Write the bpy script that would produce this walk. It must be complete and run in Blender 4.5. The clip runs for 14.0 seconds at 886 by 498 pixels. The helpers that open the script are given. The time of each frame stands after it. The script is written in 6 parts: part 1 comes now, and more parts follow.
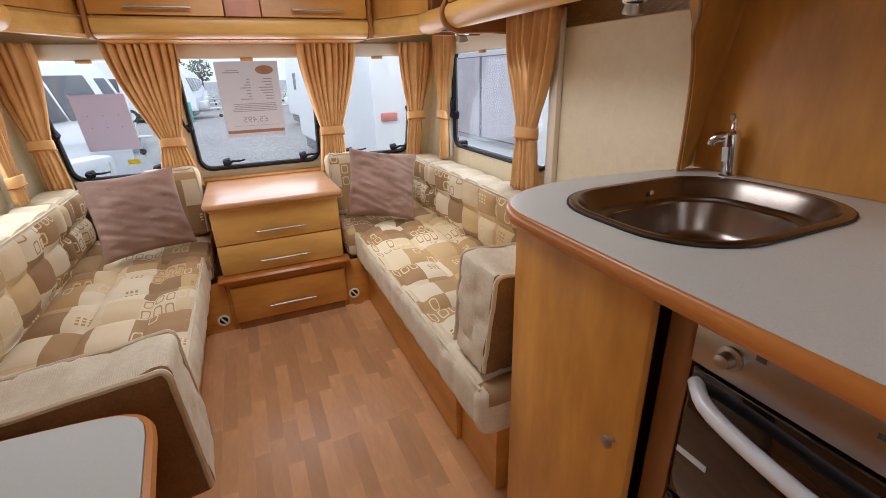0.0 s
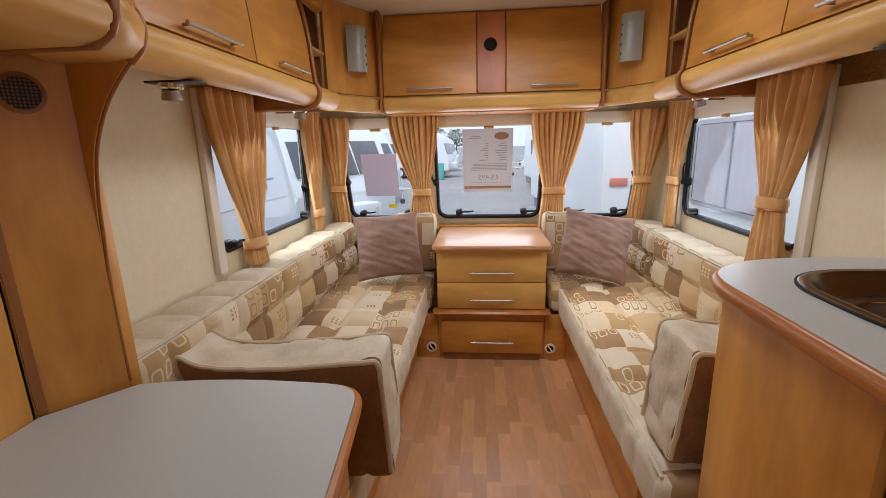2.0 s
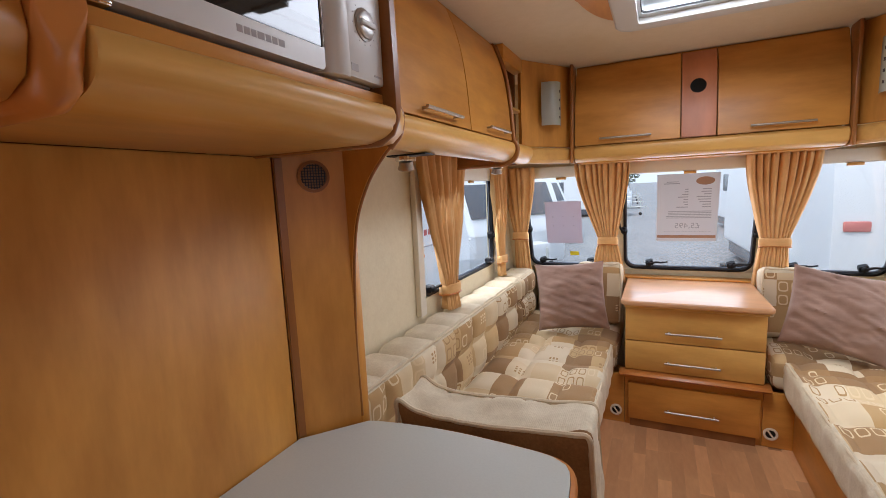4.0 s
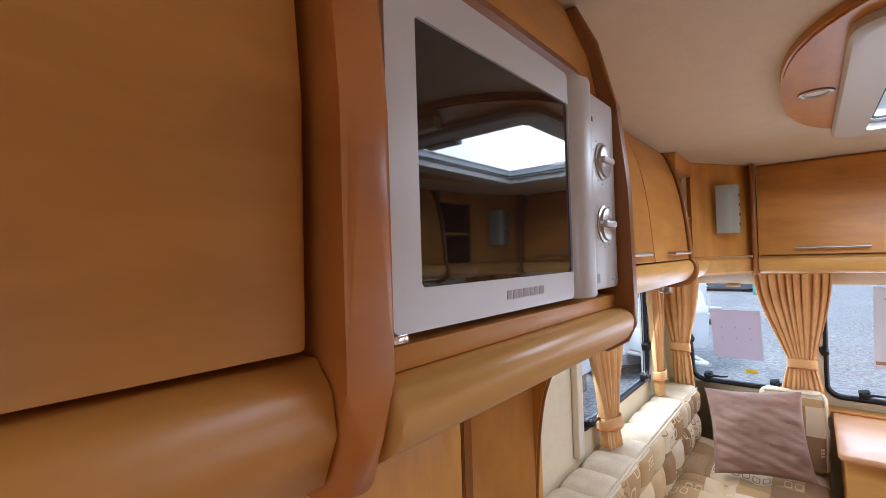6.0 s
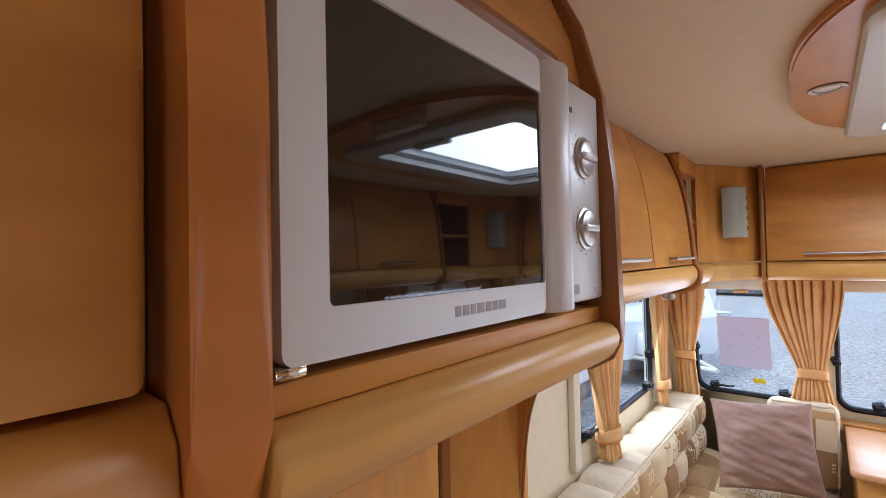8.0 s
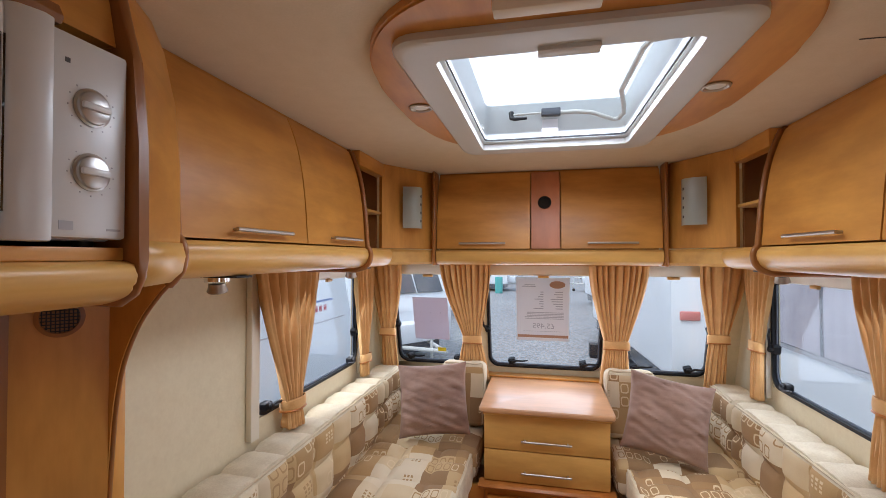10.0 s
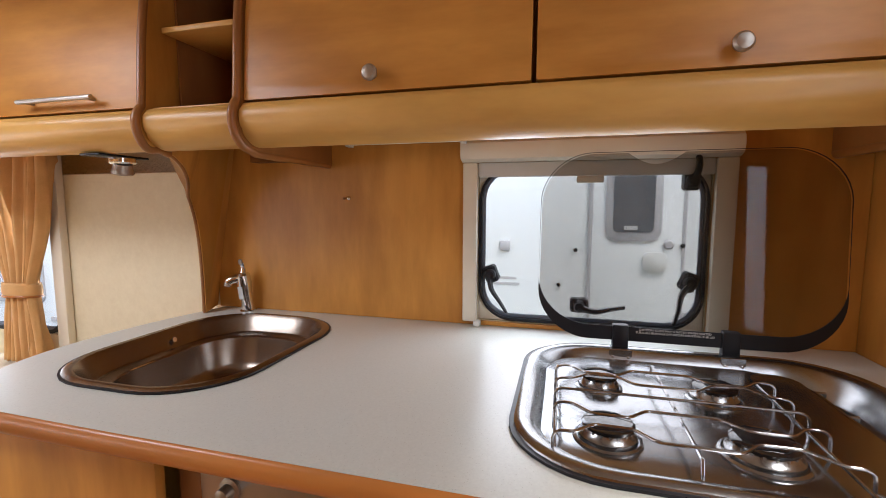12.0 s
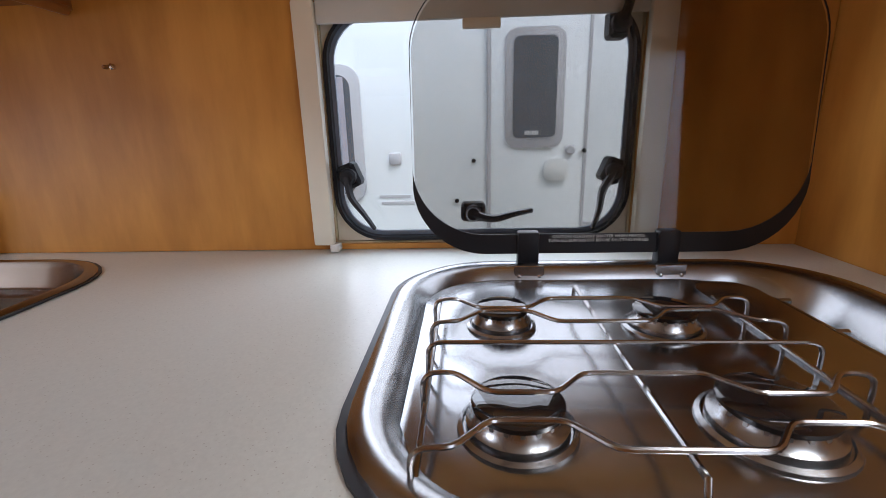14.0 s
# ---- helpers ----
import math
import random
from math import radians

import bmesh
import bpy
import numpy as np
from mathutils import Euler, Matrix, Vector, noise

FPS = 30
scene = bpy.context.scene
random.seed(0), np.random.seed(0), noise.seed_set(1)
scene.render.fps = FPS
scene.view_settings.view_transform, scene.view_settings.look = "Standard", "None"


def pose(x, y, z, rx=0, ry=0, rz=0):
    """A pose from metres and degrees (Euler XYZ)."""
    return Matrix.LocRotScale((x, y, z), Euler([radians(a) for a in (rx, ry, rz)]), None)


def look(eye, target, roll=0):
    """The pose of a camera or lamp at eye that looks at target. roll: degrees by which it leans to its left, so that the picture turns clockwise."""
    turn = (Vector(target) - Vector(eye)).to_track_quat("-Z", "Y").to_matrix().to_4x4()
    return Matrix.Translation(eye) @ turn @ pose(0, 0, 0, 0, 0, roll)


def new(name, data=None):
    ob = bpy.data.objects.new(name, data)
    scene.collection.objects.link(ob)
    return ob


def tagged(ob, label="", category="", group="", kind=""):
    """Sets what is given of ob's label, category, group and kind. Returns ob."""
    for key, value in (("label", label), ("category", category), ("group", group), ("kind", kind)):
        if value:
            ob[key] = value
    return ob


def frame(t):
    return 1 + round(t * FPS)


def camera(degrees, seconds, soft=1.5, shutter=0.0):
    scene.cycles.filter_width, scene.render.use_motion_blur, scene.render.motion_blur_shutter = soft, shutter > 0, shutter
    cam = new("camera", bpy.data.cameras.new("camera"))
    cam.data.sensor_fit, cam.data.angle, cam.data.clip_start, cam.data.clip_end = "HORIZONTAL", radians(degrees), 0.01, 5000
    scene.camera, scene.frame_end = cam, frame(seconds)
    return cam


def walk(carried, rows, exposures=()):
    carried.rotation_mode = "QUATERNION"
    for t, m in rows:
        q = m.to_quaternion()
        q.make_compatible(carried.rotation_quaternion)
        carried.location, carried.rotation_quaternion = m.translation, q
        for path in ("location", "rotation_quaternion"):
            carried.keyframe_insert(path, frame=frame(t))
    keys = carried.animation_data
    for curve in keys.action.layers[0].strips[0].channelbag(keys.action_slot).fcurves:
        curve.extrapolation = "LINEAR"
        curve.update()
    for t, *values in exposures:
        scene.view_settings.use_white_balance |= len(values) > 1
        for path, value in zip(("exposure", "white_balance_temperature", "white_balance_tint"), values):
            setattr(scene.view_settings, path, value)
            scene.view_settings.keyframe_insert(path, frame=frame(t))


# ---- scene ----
cam = camera(90.0, 14.0, soft=0.4)
PATH = [
    (0, (-0.081, -0.139, 1.231), (0.653, 1.568, 0.492), -1.7),
    (0.5, (-0.124, -0.119, 1.222), (0.14, 1.74, 0.532), -2.9),
    (1, (-0.101, -0.135, 1.223), (-0.123, 1.774, 0.627), -2.1),
    (1.5, (-0.069, -0.185, 1.226), (-0.21, 1.744, 0.716), -1.7),
    (2, (-0.046, -0.234, 1.221), (-0.219, 1.706, 0.767), -1.4),
    (2.5, (-0.033, -0.264, 1.221), (-0.201, 1.68, 0.782), -0.7),
    (3, (-0.036, -0.268, 1.22), (-0.206, 1.677, 0.788), -0.5),
    (3.5, (-0.07, -0.256, 1.228), (-0.454, 1.664, 0.821), -1.0),
    (4, (-0.161, -0.259, 1.288), (-1.027, 1.525, 1.022), -2.6),
    (4.2, (-0.192, -0.267, 1.35), (-1.207, 1.445, 1.158), -2.9),
    (6.5, (-0.381, -0.198, 1.517), (-1.68, 1.322, 1.562), -1.6),
    (7, (-0.379, -0.164, 1.523), (-1.705, 1.332, 1.564), -1.5),
    (9.3, (-0.254, -0.135, 1.491), (-1.285, 1.578, 1.545), 0.3),
    (9.5, (-0.198, -0.124, 1.484), (-1.103, 1.659, 1.536), 0.1),
    (10, (-0.014, -0.103, 1.442), (-0.446, 1.85, 1.473), 0.1),
    (10.3, (0.059, -0.11, 1.424), (0.073, 1.89, 1.413), 0.1),
    (10.5, (0.114, -0.122, 1.389), (0.391, 1.859, 1.381), 0.4),
    (11, (0.113, -0.19, 1.381), (1.17, 1.505, 1.282), -0.7),
    (11.2, (0.04, -0.209, 1.35), (1.406, 1.251, 1.27), -1.1),
    (11.5, (0.013, -0.239, 1.313), (1.703, 0.823, 1.185), -0.6),
    (12, (-0.044, -0.287, 1.277), (1.877, 0.233, 1.075), 0.1),
    (12.5, (-0.009, -0.313, 1.245), (1.959, -0.079, 0.975), 0.9),
    (13, (0.113, -0.324, 1.222), (2.077, -0.166, 0.877), 0.7),
    (13.5, (0.253, -0.315, 1.202), (2.203, -0.174, 0.78), -0.7),
    (14, (0.284, -0.317, 1.177), (2.211, -0.212, 0.652), -1.5),
]
EXPO = ((0.0, 0.5, 6400, 10), (1.0, 0.36, 6400, 10), (3.5, 0.45, 6450, 10), (4.2, 0.48, 6150, 10), (6.4, 0.8, 5700, 9), (7.2, 0.82, 5650, 8), (9.3, 0.65, 6000, 10), (10.0, 0.38, 6150, 10), (10.4, 0.24, 6200, 10), (11.0, 0.5, 6400, 10), (11.5, 0.7, 6300, 10), (12.0, 0.92, 6400, 10), (12.5, 1.02, 6300, 10), (13.0, 1.0, 6300, 10), (13.5, 0.76, 6080, 10), (14.0, 0.7, 6050, 10))
walk(cam, [(t, look(eye, target, roll)) for t, eye, target, roll in PATH], EXPO)

# ---- light ----
world = bpy.data.worlds.new("sky")
scene.world = world
world.use_nodes = True
wn = world.node_tree
sky = wn.nodes.new("ShaderNodeTexSky")
sky.sky_type = "NISHITA"
sky.sun_disc = False
sky.sun_elevation, sky.sun_rotation = radians(59), radians(220)
sky.air_density, sky.dust_density = 1.0, 6.0
wmix = wn.nodes.new("ShaderNodeMix")
wmix.data_type = "RGBA"
wmix.inputs[0].default_value = 0.75
wmix.inputs[7].default_value = (8.0, 9.0, 10.4, 1)
wn.links.new(sky.outputs[0], wmix.inputs[6])
wn.links.new(wmix.outputs[2], wn.nodes["Background"].inputs[0])
wn.nodes["Background"].inputs[1].default_value = 0.125

sun_data = bpy.data.lights.new("sun", "SUN")
sun_data.energy, sun_data.angle, sun_data.color = 1.3, radians(20), (1.0, 0.97, 0.93)
sun = new("sun", sun_data)
sun.matrix_world = look((-2.5, -2, 6.5), (0, 1, 0))


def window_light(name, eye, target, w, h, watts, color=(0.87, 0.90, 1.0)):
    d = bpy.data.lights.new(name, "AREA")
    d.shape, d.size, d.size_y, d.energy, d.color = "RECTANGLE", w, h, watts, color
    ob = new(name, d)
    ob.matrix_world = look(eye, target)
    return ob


# daylight that the sky sends through the front roof light and the windows
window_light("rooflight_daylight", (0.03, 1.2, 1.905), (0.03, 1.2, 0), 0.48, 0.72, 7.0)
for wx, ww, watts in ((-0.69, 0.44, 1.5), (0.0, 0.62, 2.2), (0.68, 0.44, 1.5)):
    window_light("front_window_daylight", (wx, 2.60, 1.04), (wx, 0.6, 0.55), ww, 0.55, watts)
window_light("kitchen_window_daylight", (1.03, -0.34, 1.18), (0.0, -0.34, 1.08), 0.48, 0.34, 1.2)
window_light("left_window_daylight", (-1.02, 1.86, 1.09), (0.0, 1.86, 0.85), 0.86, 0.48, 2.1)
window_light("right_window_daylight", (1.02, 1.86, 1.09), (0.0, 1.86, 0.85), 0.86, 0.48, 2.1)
# added to brighten the back: unseen, assumed rear roof light and open door
window_light("assumed_rear_rooflight_daylight", (0.0, -1.05, 1.90), (0.0, -1.05, 0.0), 0.56, 0.56, 1.4)
window_light("assumed_door_daylight", (-1.12, -1.65, 0.95), (0.3, -0.9, 0.9), 0.56, 1.7, 4)


# ---- mesh helpers ----
LOCS = {}


def empty(name, loc, label="", category="", group="", kind=""):
    ob = new(name)
    ob.empty_display_size = 0.05
    ob.location = loc
    LOCS[ob.name] = Vector(loc)
    return tagged(ob, label, category, group, kind)


def finish(name, bm, mat, loc=(0, 0, 0), smooth=35):
    bmesh.ops.recalc_face_normals(bm, faces=bm.faces)
    me = bpy.data.meshes.new(name)
    bmesh.ops.translate(bm, verts=bm.verts, vec=-Vector(loc))
    bm.to_mesh(me)
    bm.free()
    for m in (mat if isinstance(mat, (list, tuple)) else [mat]):
        me.materials.append(m)
    if smooth:
        me.shade_smooth()
        me.set_sharp_from_angle(angle=radians(smooth))
    ob = new(name, me)
    ob.location = loc
    LOCS[ob.name] = Vector(loc)
    return ob


def part(name, bm, mat, parent, label="", smooth=35):
    """A mesh built in world metres, hung under a thing or a part."""
    base = LOCS[parent.name]
    ob = finish(name, bm, mat, base, smooth)
    ob.parent = parent
    ob.location = (0, 0, 0)
    return tagged(ob, label)


def solid(name, bm, mat, label="", category="", group="", kind="", smooth=35):
    """A top-level thing or piece of the setting in one mesh."""
    c = Vector((0, 0, 0))
    lo = Vector([min(v.co[i] for v in bm.verts) for i in range(3)])
    hi = Vector([max(v.co[i] for v in bm.verts) for i in range(3)])
    c = Vector(((lo.x + hi.x) / 2, (lo.y + hi.y) / 2, lo.z))
    return tagged(finish(name, bm, mat, c, smooth), label, category, group, kind)


def add_box(bm, x0, x1, y0, y1, z0, z1, bevel=0.0, seg=2, m=None):
    r = bmesh.ops.create_cube(bm, size=1.0)
    vs = r["verts"]
    for v in vs:
        v.co = Vector((x0 + (v.co.x + 0.5) * (x1 - x0), y0 + (v.co.y + 0.5) * (y1 - y0), z0 + (v.co.z + 0.5) * (z1 - z0)))
    if bevel:
        es = list({e for v in vs for e in v.link_edges})
        r = bmesh.ops.bevel(bm, geom=es, offset=bevel, segments=seg, affect="EDGES", profile=0.5)
        vs = list({v for f in r["faces"] for v in f.verts} | {v for v in vs if v.is_valid})
    if m is not None:
        bmesh.ops.transform(bm, matrix=m, verts=vs)
    return bm


def box(x0, x1, y0, y1, z0, z1, bevel=0.0, seg=2):
    return add_box(bmesh.new(), min(x0, x1), max(x0, x1), min(y0, y1), max(y0, y1), min(z0, z1), max(z0, z1), bevel, seg)


AXES = {"x": lambda a, b, c: Vector((c, a, b)), "y": lambda a, b, c: Vector((a, c, b)), "z": lambda a, b, c: Vector((a, b, c))}


def add_prism(bm, poly, axis, c0, c1, bevel=0.0, seg=2):
    """A closed outline (a, b) drawn out along an axis: x takes (y, z), y takes (x, z), z takes (x, y)."""
    put = AXES[axis]
    lo = [bm.verts.new(put(a, b, c0)) for a, b in poly]
    hi = [bm.verts.new(put(a, b, c1)) for a, b in poly]
    n = len(poly)
    caps = [bm.faces.new(lo), bm.faces.new(hi)]
    for i in range(n):
        bm.faces.new((lo[i], lo[(i + 1) % n], hi[(i + 1) % n], hi[i]))
    if bevel:
        es = [e for f in caps for e in f.edges]
        bmesh.ops.bevel(bm, geom=es, offset=bevel, segments=seg, affect="EDGES", profile=0.5)
    return bm


def prism(poly, axis, c0, c1, bevel=0.0, seg=2):
    return add_prism(bmesh.new(), poly, axis, c0, c1, bevel, seg)


def rrect(a0, a1, b0, b1, r, n=6):
    """A rounded rectangle, anticlockwise."""
    out = []
    for ca, cb, s in ((a1 - r, b0 + r, -90), (a1 - r, b1 - r, 0), (a0 + r, b1 - r, 90), (a0 + r, b0 + r, 180)):
        for i in range(n + 1):
            t = radians(s + 90 * i / n)
            out.append((ca + r * math.cos(t), cb + r * math.sin(t)))
    return out


def add_ring(bm, outer, inner, axis, c0, c1):
    """A flat frame between two outlines with the same number of points."""
    put = AXES[axis]
    n = len(outer)
    rows = [[bm.verts.new(put(a, b, c)) for a, b in loop] for loop, c in ((outer, c0), (outer, c1), (inner, c1), (inner, c0))]
    for k in range(4):
        p, q = rows[k], rows[(k + 1) % 4]
        for i in range(n):
            bm.faces.new((p[i], p[(i + 1) % n], q[(i + 1) % n], q[i]))
    return bm


def add_tube(bm, pts, r, sides=8, closed=False, cap=True):
    pts = [Vector(p) for p in pts]
    n = len(pts)
    rings, up = [], None
    for i, p in enumerate(pts):
        a = pts[(i - 1) % n] if (closed or i) else p
        b = pts[(i + 1) % n] if (closed or i < n - 1) else p
        d = (b - a).normalized()
        if up is None:
            up = d.orthogonal().normalized()
        up = (up - d * up.dot(d)).normalized()
        side = d.cross(up)
        rr = r(i / (n - 1)) if callable(r) else r
        rings.append([bm.verts.new(p + (up * math.cos(2 * math.pi * k / sides) + side * math.sin(2 * math.pi * k / sides)) * rr) for k in range(sides)])
    for i in range(n if closed else n - 1):
        p, q = rings[i], rings[(i + 1) % n]
        for k in range(sides):
            bm.faces.new((p[k], p[(k + 1) % sides], q[(k + 1) % sides], q[k]))
    if cap and not closed:
        bm.faces.new(rings[0])
        bm.faces.new(rings[-1])
    return bm


def tube(pts, r, sides=8, closed=False):
    return add_tube(bmesh.new(), pts, r, sides, closed)


def smooth_path(pts, steps=6):
    """A Catmull-Rom line through a few points."""
    P = [Vector(p) for p in pts]
    out = []
    for i in range(len(P) - 1):
        a, b, c, d = P[max(i - 1, 0)], P[i], P[i + 1], P[min(i + 2, len(P) - 1)]
        for k in range(steps):
            t = k / steps
            out.append(0.5 * ((2 * b) + (c - a) * t + (2 * a - 5 * b + 4 * c - d) * t * t + (3 * b - a - 3 * c + d) * t ** 3))
    return out + [P[-1]]


def add_lathe(bm, profile, m, sides=24):
    """A turned shape: (radius, height) pairs about the local z of m."""
    rings = []
    for r, h in profile:
        rings.append([bm.verts.new(m @ Vector((r * math.cos(2 * math.pi * k / sides), r * math.sin(2 * math.pi * k / sides), h))) for k in range(sides)])
    for p, q in zip(rings, rings[1:]):
        for k in range(sides):
            bm.faces.new((p[k], p[(k + 1) % sides], q[(k + 1) % sides], q[k]))
    bm.faces.new(rings[0])
    bm.faces.new(rings[-1])
    return bm


def lathe(profile, m, sides=24):
    return add_lathe(bmesh.new(), profile, m, sides)


def soft_box(x0, x1, y0, y1, z0, z1, r, step=0.03, push=None, m=None):
    """A padded block with round edges; push(p, normal) gives the swelling in metres."""
    c = Vector(((x0 + x1) / 2, (y0 + y1) / 2, (z0 + z1) / 2))
    h = Vector(((x1 - x0) / 2, (y1 - y0) / 2, (z1 - z0) / 2))
    n = [max(2, int(round(2 * h[i] / step))) for i in range(3)]
    bm, made = bmesh.new(), {}

    def vert(i, j, k):
        key = (i, j, k)
        if key not in made:
            p = Vector([h[a] * (2 * (i, j, k)[a] / n[a] - 1) for a in range(3)])
            q = Vector([max(-h[a] + r, min(h[a] - r, p[a])) for a in range(3)])
            d = p - q
            nor = d.normalized() if d.length > 1e-9 else Vector((0, 0, 1))
            w = q + nor * r if d.length > 1e-9 else p
            w = w + c
            if push:
                w = w + nor * push(w, nor)
            made[key] = bm.verts.new(m @ w if m else w)
        return made[key]

    for a, b, e in ((0, 1, 2), (1, 2, 0), (2, 0, 1)):
        for side in (0, n[e]):
            for i in range(n[a]):
                for j in range(n[b]):
                    quad = []
                    for di, dj in ((0, 0), (1, 0), (1, 1), (0, 1)):
                        idx = [0, 0, 0]
                        idx[a], idx[b], idx[e] = i + di, j + dj, side
                        quad.append(vert(*idx))
                    bm.faces.new(quad)
    return bm


def sheet(f, nu, nv):
    bm = bmesh.new()
    g = [[bm.verts.new(f(i / nu, j / nv)) for j in range(nv + 1)] for i in range(nu + 1)]
    for i in range(nu):
        for j in range(nv):
            bm.faces.new((g[i][j], g[i + 1][j], g[i + 1][j + 1], g[i][j + 1]))
    return bm


def mirror_x(bm):
    for v in bm.verts:
        v.co.x = -v.co.x
    return bm


def warp(bm, f):
    for v in bm.verts:
        v.co = f(v.co)
    return bm


# ---- materials ----
def material(name):
    m = bpy.data.materials.new(name)
    m.use_nodes = True
    t = m.node_tree
    return m, t, t.nodes["Principled BSDF"]


def node(t, kind, **kw):
    n = t.nodes.new(kind)
    for k, v in kw.items():
        if k.startswith("i_"):
            n.inputs[int(k[2:])].default_value = v
    return n


def ramp(t, stops):
    n = t.nodes.new("ShaderNodeValToRGB")
    cr = n.color_ramp
    while len(cr.elements) < len(stops):
        cr.elements.new(0.5)
    for e, (p, c) in zip(cr.elements, stops):
        e.position, e.color = p, (*c, 1)
    return n


def coords(t, scale=(1, 1, 1), rot=(0, 0, 0), space="Object"):
    tc = t.nodes.new("ShaderNodeTexCoord")
    mp = t.nodes.new("ShaderNodeMapping")
    mp.inputs["Scale"].default_value = scale
    mp.inputs["Rotation"].default_value = [radians(a) for a in rot]
    t.links.new(tc.outputs[space], mp.inputs[0])
    return mp.outputs[0]


def bump(t, p, height, strength=0.2, dist=0.002):
    b = t.nodes.new("ShaderNodeBump")
    b.inputs["Strength"].default_value, b.inputs["Distance"].default_value = strength, dist
    t.links.new(height, b.inputs["Height"])
    t.links.new(b.outputs[0], p.inputs["Normal"])


def noise_tex(t, vec, scale, detail=4, rough=0.55):
    n = t.nodes.new("ShaderNodeTexNoise")
    n.inputs["Scale"].default_value, n.inputs["Detail"].default_value, n.inputs["Roughness"].default_value = scale, detail, rough
    t.links.new(vec, n.inputs["Vector"])
    return n.outputs[0]


def mix(t, fac, a, b, mode="MIX"):
    n = t.nodes.new("ShaderNodeMix")
    n.data_type, n.blend_type = "RGBA", mode
    for i, v in ((0, fac), (6, a), (7, b)):
        if isinstance(v, (tuple, list)):
            n.inputs[i].default_value = (*v, 1)
        elif isinstance(v, (int, float)):
            n.inputs[i].default_value = v
        else:
            t.links.new(v, n.inputs[i])
    return n.outputs[2]


def math_node(t, op, a, b=None, c=None):
    n = t.nodes.new("ShaderNodeMath")
    n.operation = op
    for i, v in enumerate((a, b, c)):
        if v is None:
            continue
        if isinstance(v, (int, float)):
            n.inputs[i].default_value = v
        else:
            t.links.new(v, n.inputs[i])
    return n.outputs[0]


def wood(name, light, dark, stretch=(1, 1, 1), rough=0.38, vary=0.0):
    """Foil-faced board: long fine grain, soft figure, satin lacquer."""
    m, t, p = material(name)
    v = coords(t, stretch, space="Object")
    grain = noise_tex(t, v, 26, 6, 0.65)
    figure = noise_tex(t, v, 5, 3)
    cloud = noise_tex(t, coords(t, tuple(0.3 if k < 0.5 else 1 for k in stretch)), 7, 5, 0.6)
    a = math_node(t, "ADD", math_node(t, "MULTIPLY", grain, 0.45), math_node(t, "MULTIPLY", figure, 0.55))
    c = ramp(t, [(0.36, dark), (0.62, light)])
    t.links.new(a, c.inputs[0])
    cr2 = ramp(t, [(0.36, (0, 0, 0)), (0.64, (1, 1, 1))])
    t.links.new(cloud, cr2.inputs[0])
    col = mix(t, 0.55, c.outputs[0], mix(t, cr2.outputs[0], tuple(x * 0.76 for x in dark), tuple(min(1, x * 1.12) for x in light)))
    if vary:
        oi = t.nodes.new("ShaderNodeObjectInfo")
        hs = t.nodes.new("ShaderNodeHueSaturation")
        t.links.new(math_node(t, "ADD", math_node(t, "MULTIPLY", oi.outputs["Random"], vary), 1 - vary / 2), hs.inputs["Value"])
        t.links.new(col, hs.inputs["Color"])
        col = hs.outputs[0]
    t.links.new(col, p.inputs["Base Color"])
    rr = math_node(t, "ADD", math_node(t, "MULTIPLY", cloud, 0.12), rough - 0.06)
    t.links.new(rr, p.inputs["Roughness"])
    bump(t, p, grain, 0.06, 0.0006)
    return m


PEAR_L, PEAR_D = (0.68, 0.325, 0.066), (0.49, 0.195, 0.031)
WOOD_X = wood("pear_wood_grain_x", PEAR_L, PEAR_D, (0.08, 1, 1))
WOOD_Y = wood("pear_wood_grain_y", PEAR_L, PEAR_D, (1, 0.08, 1))
WOOD_Z = wood("pear_wood_grain_z", PEAR_L, PEAR_D, (1, 1, 0.08))
PALE_X = wood("pale_wood_grain_x", (0.72, 0.42, 0.115), (0.61, 0.315, 0.075), (0.08, 1, 1), 0.36)
PALE_Y = wood("pale_wood_grain_y", (0.72, 0.42, 0.115), (0.61, 0.315, 0.075), (1, 0.08, 1), 0.36)
TRIM = wood("dark_wood_trim", (0.36, 0.145, 0.035), (0.28, 0.10, 0.022), (1, 1, 0.15), 0.34)
EDGE = wood("orange_wood_edge", (0.56, 0.21, 0.045), (0.45, 0.155, 0.03), (1, 0.1, 1), 0.32)
PINK = wood("pinkish_wood_panel", (0.62, 0.25, 0.12), (0.54, 0.205, 0.09), (1, 1, 0.08), 0.4)
CHESTTOP = wood("pink_beech_top", (0.66, 0.36, 0.18), (0.58, 0.30, 0.14), (0.08, 1, 1), 0.34)
CHESTTOP.node_tree.nodes["Principled BSDF"].inputs["Coat Weight"].default_value = 0.12
CHESTTOP.node_tree.nodes["Principled BSDF"].inputs["Coat Roughness"].default_value = 0.16
# pear wood with the shade of recesses put into its colour
SHADEWOOD = wood("shade_darkened_wood", (0.30, 0.125, 0.035), (0.24, 0.09, 0.024), (1, 1, 0.1), 0.5)
FLOORBASE = wood("floor_underlay", (0.46, 0.23, 0.10), (0.38, 0.18, 0.075), (1, 0.1, 1), 0.5)
PLANK = wood("beech_laminate_plank", (0.70, 0.40, 0.20), (0.57, 0.29, 0.13), (1, 0.06, 1), 0.3, vary=0.32)


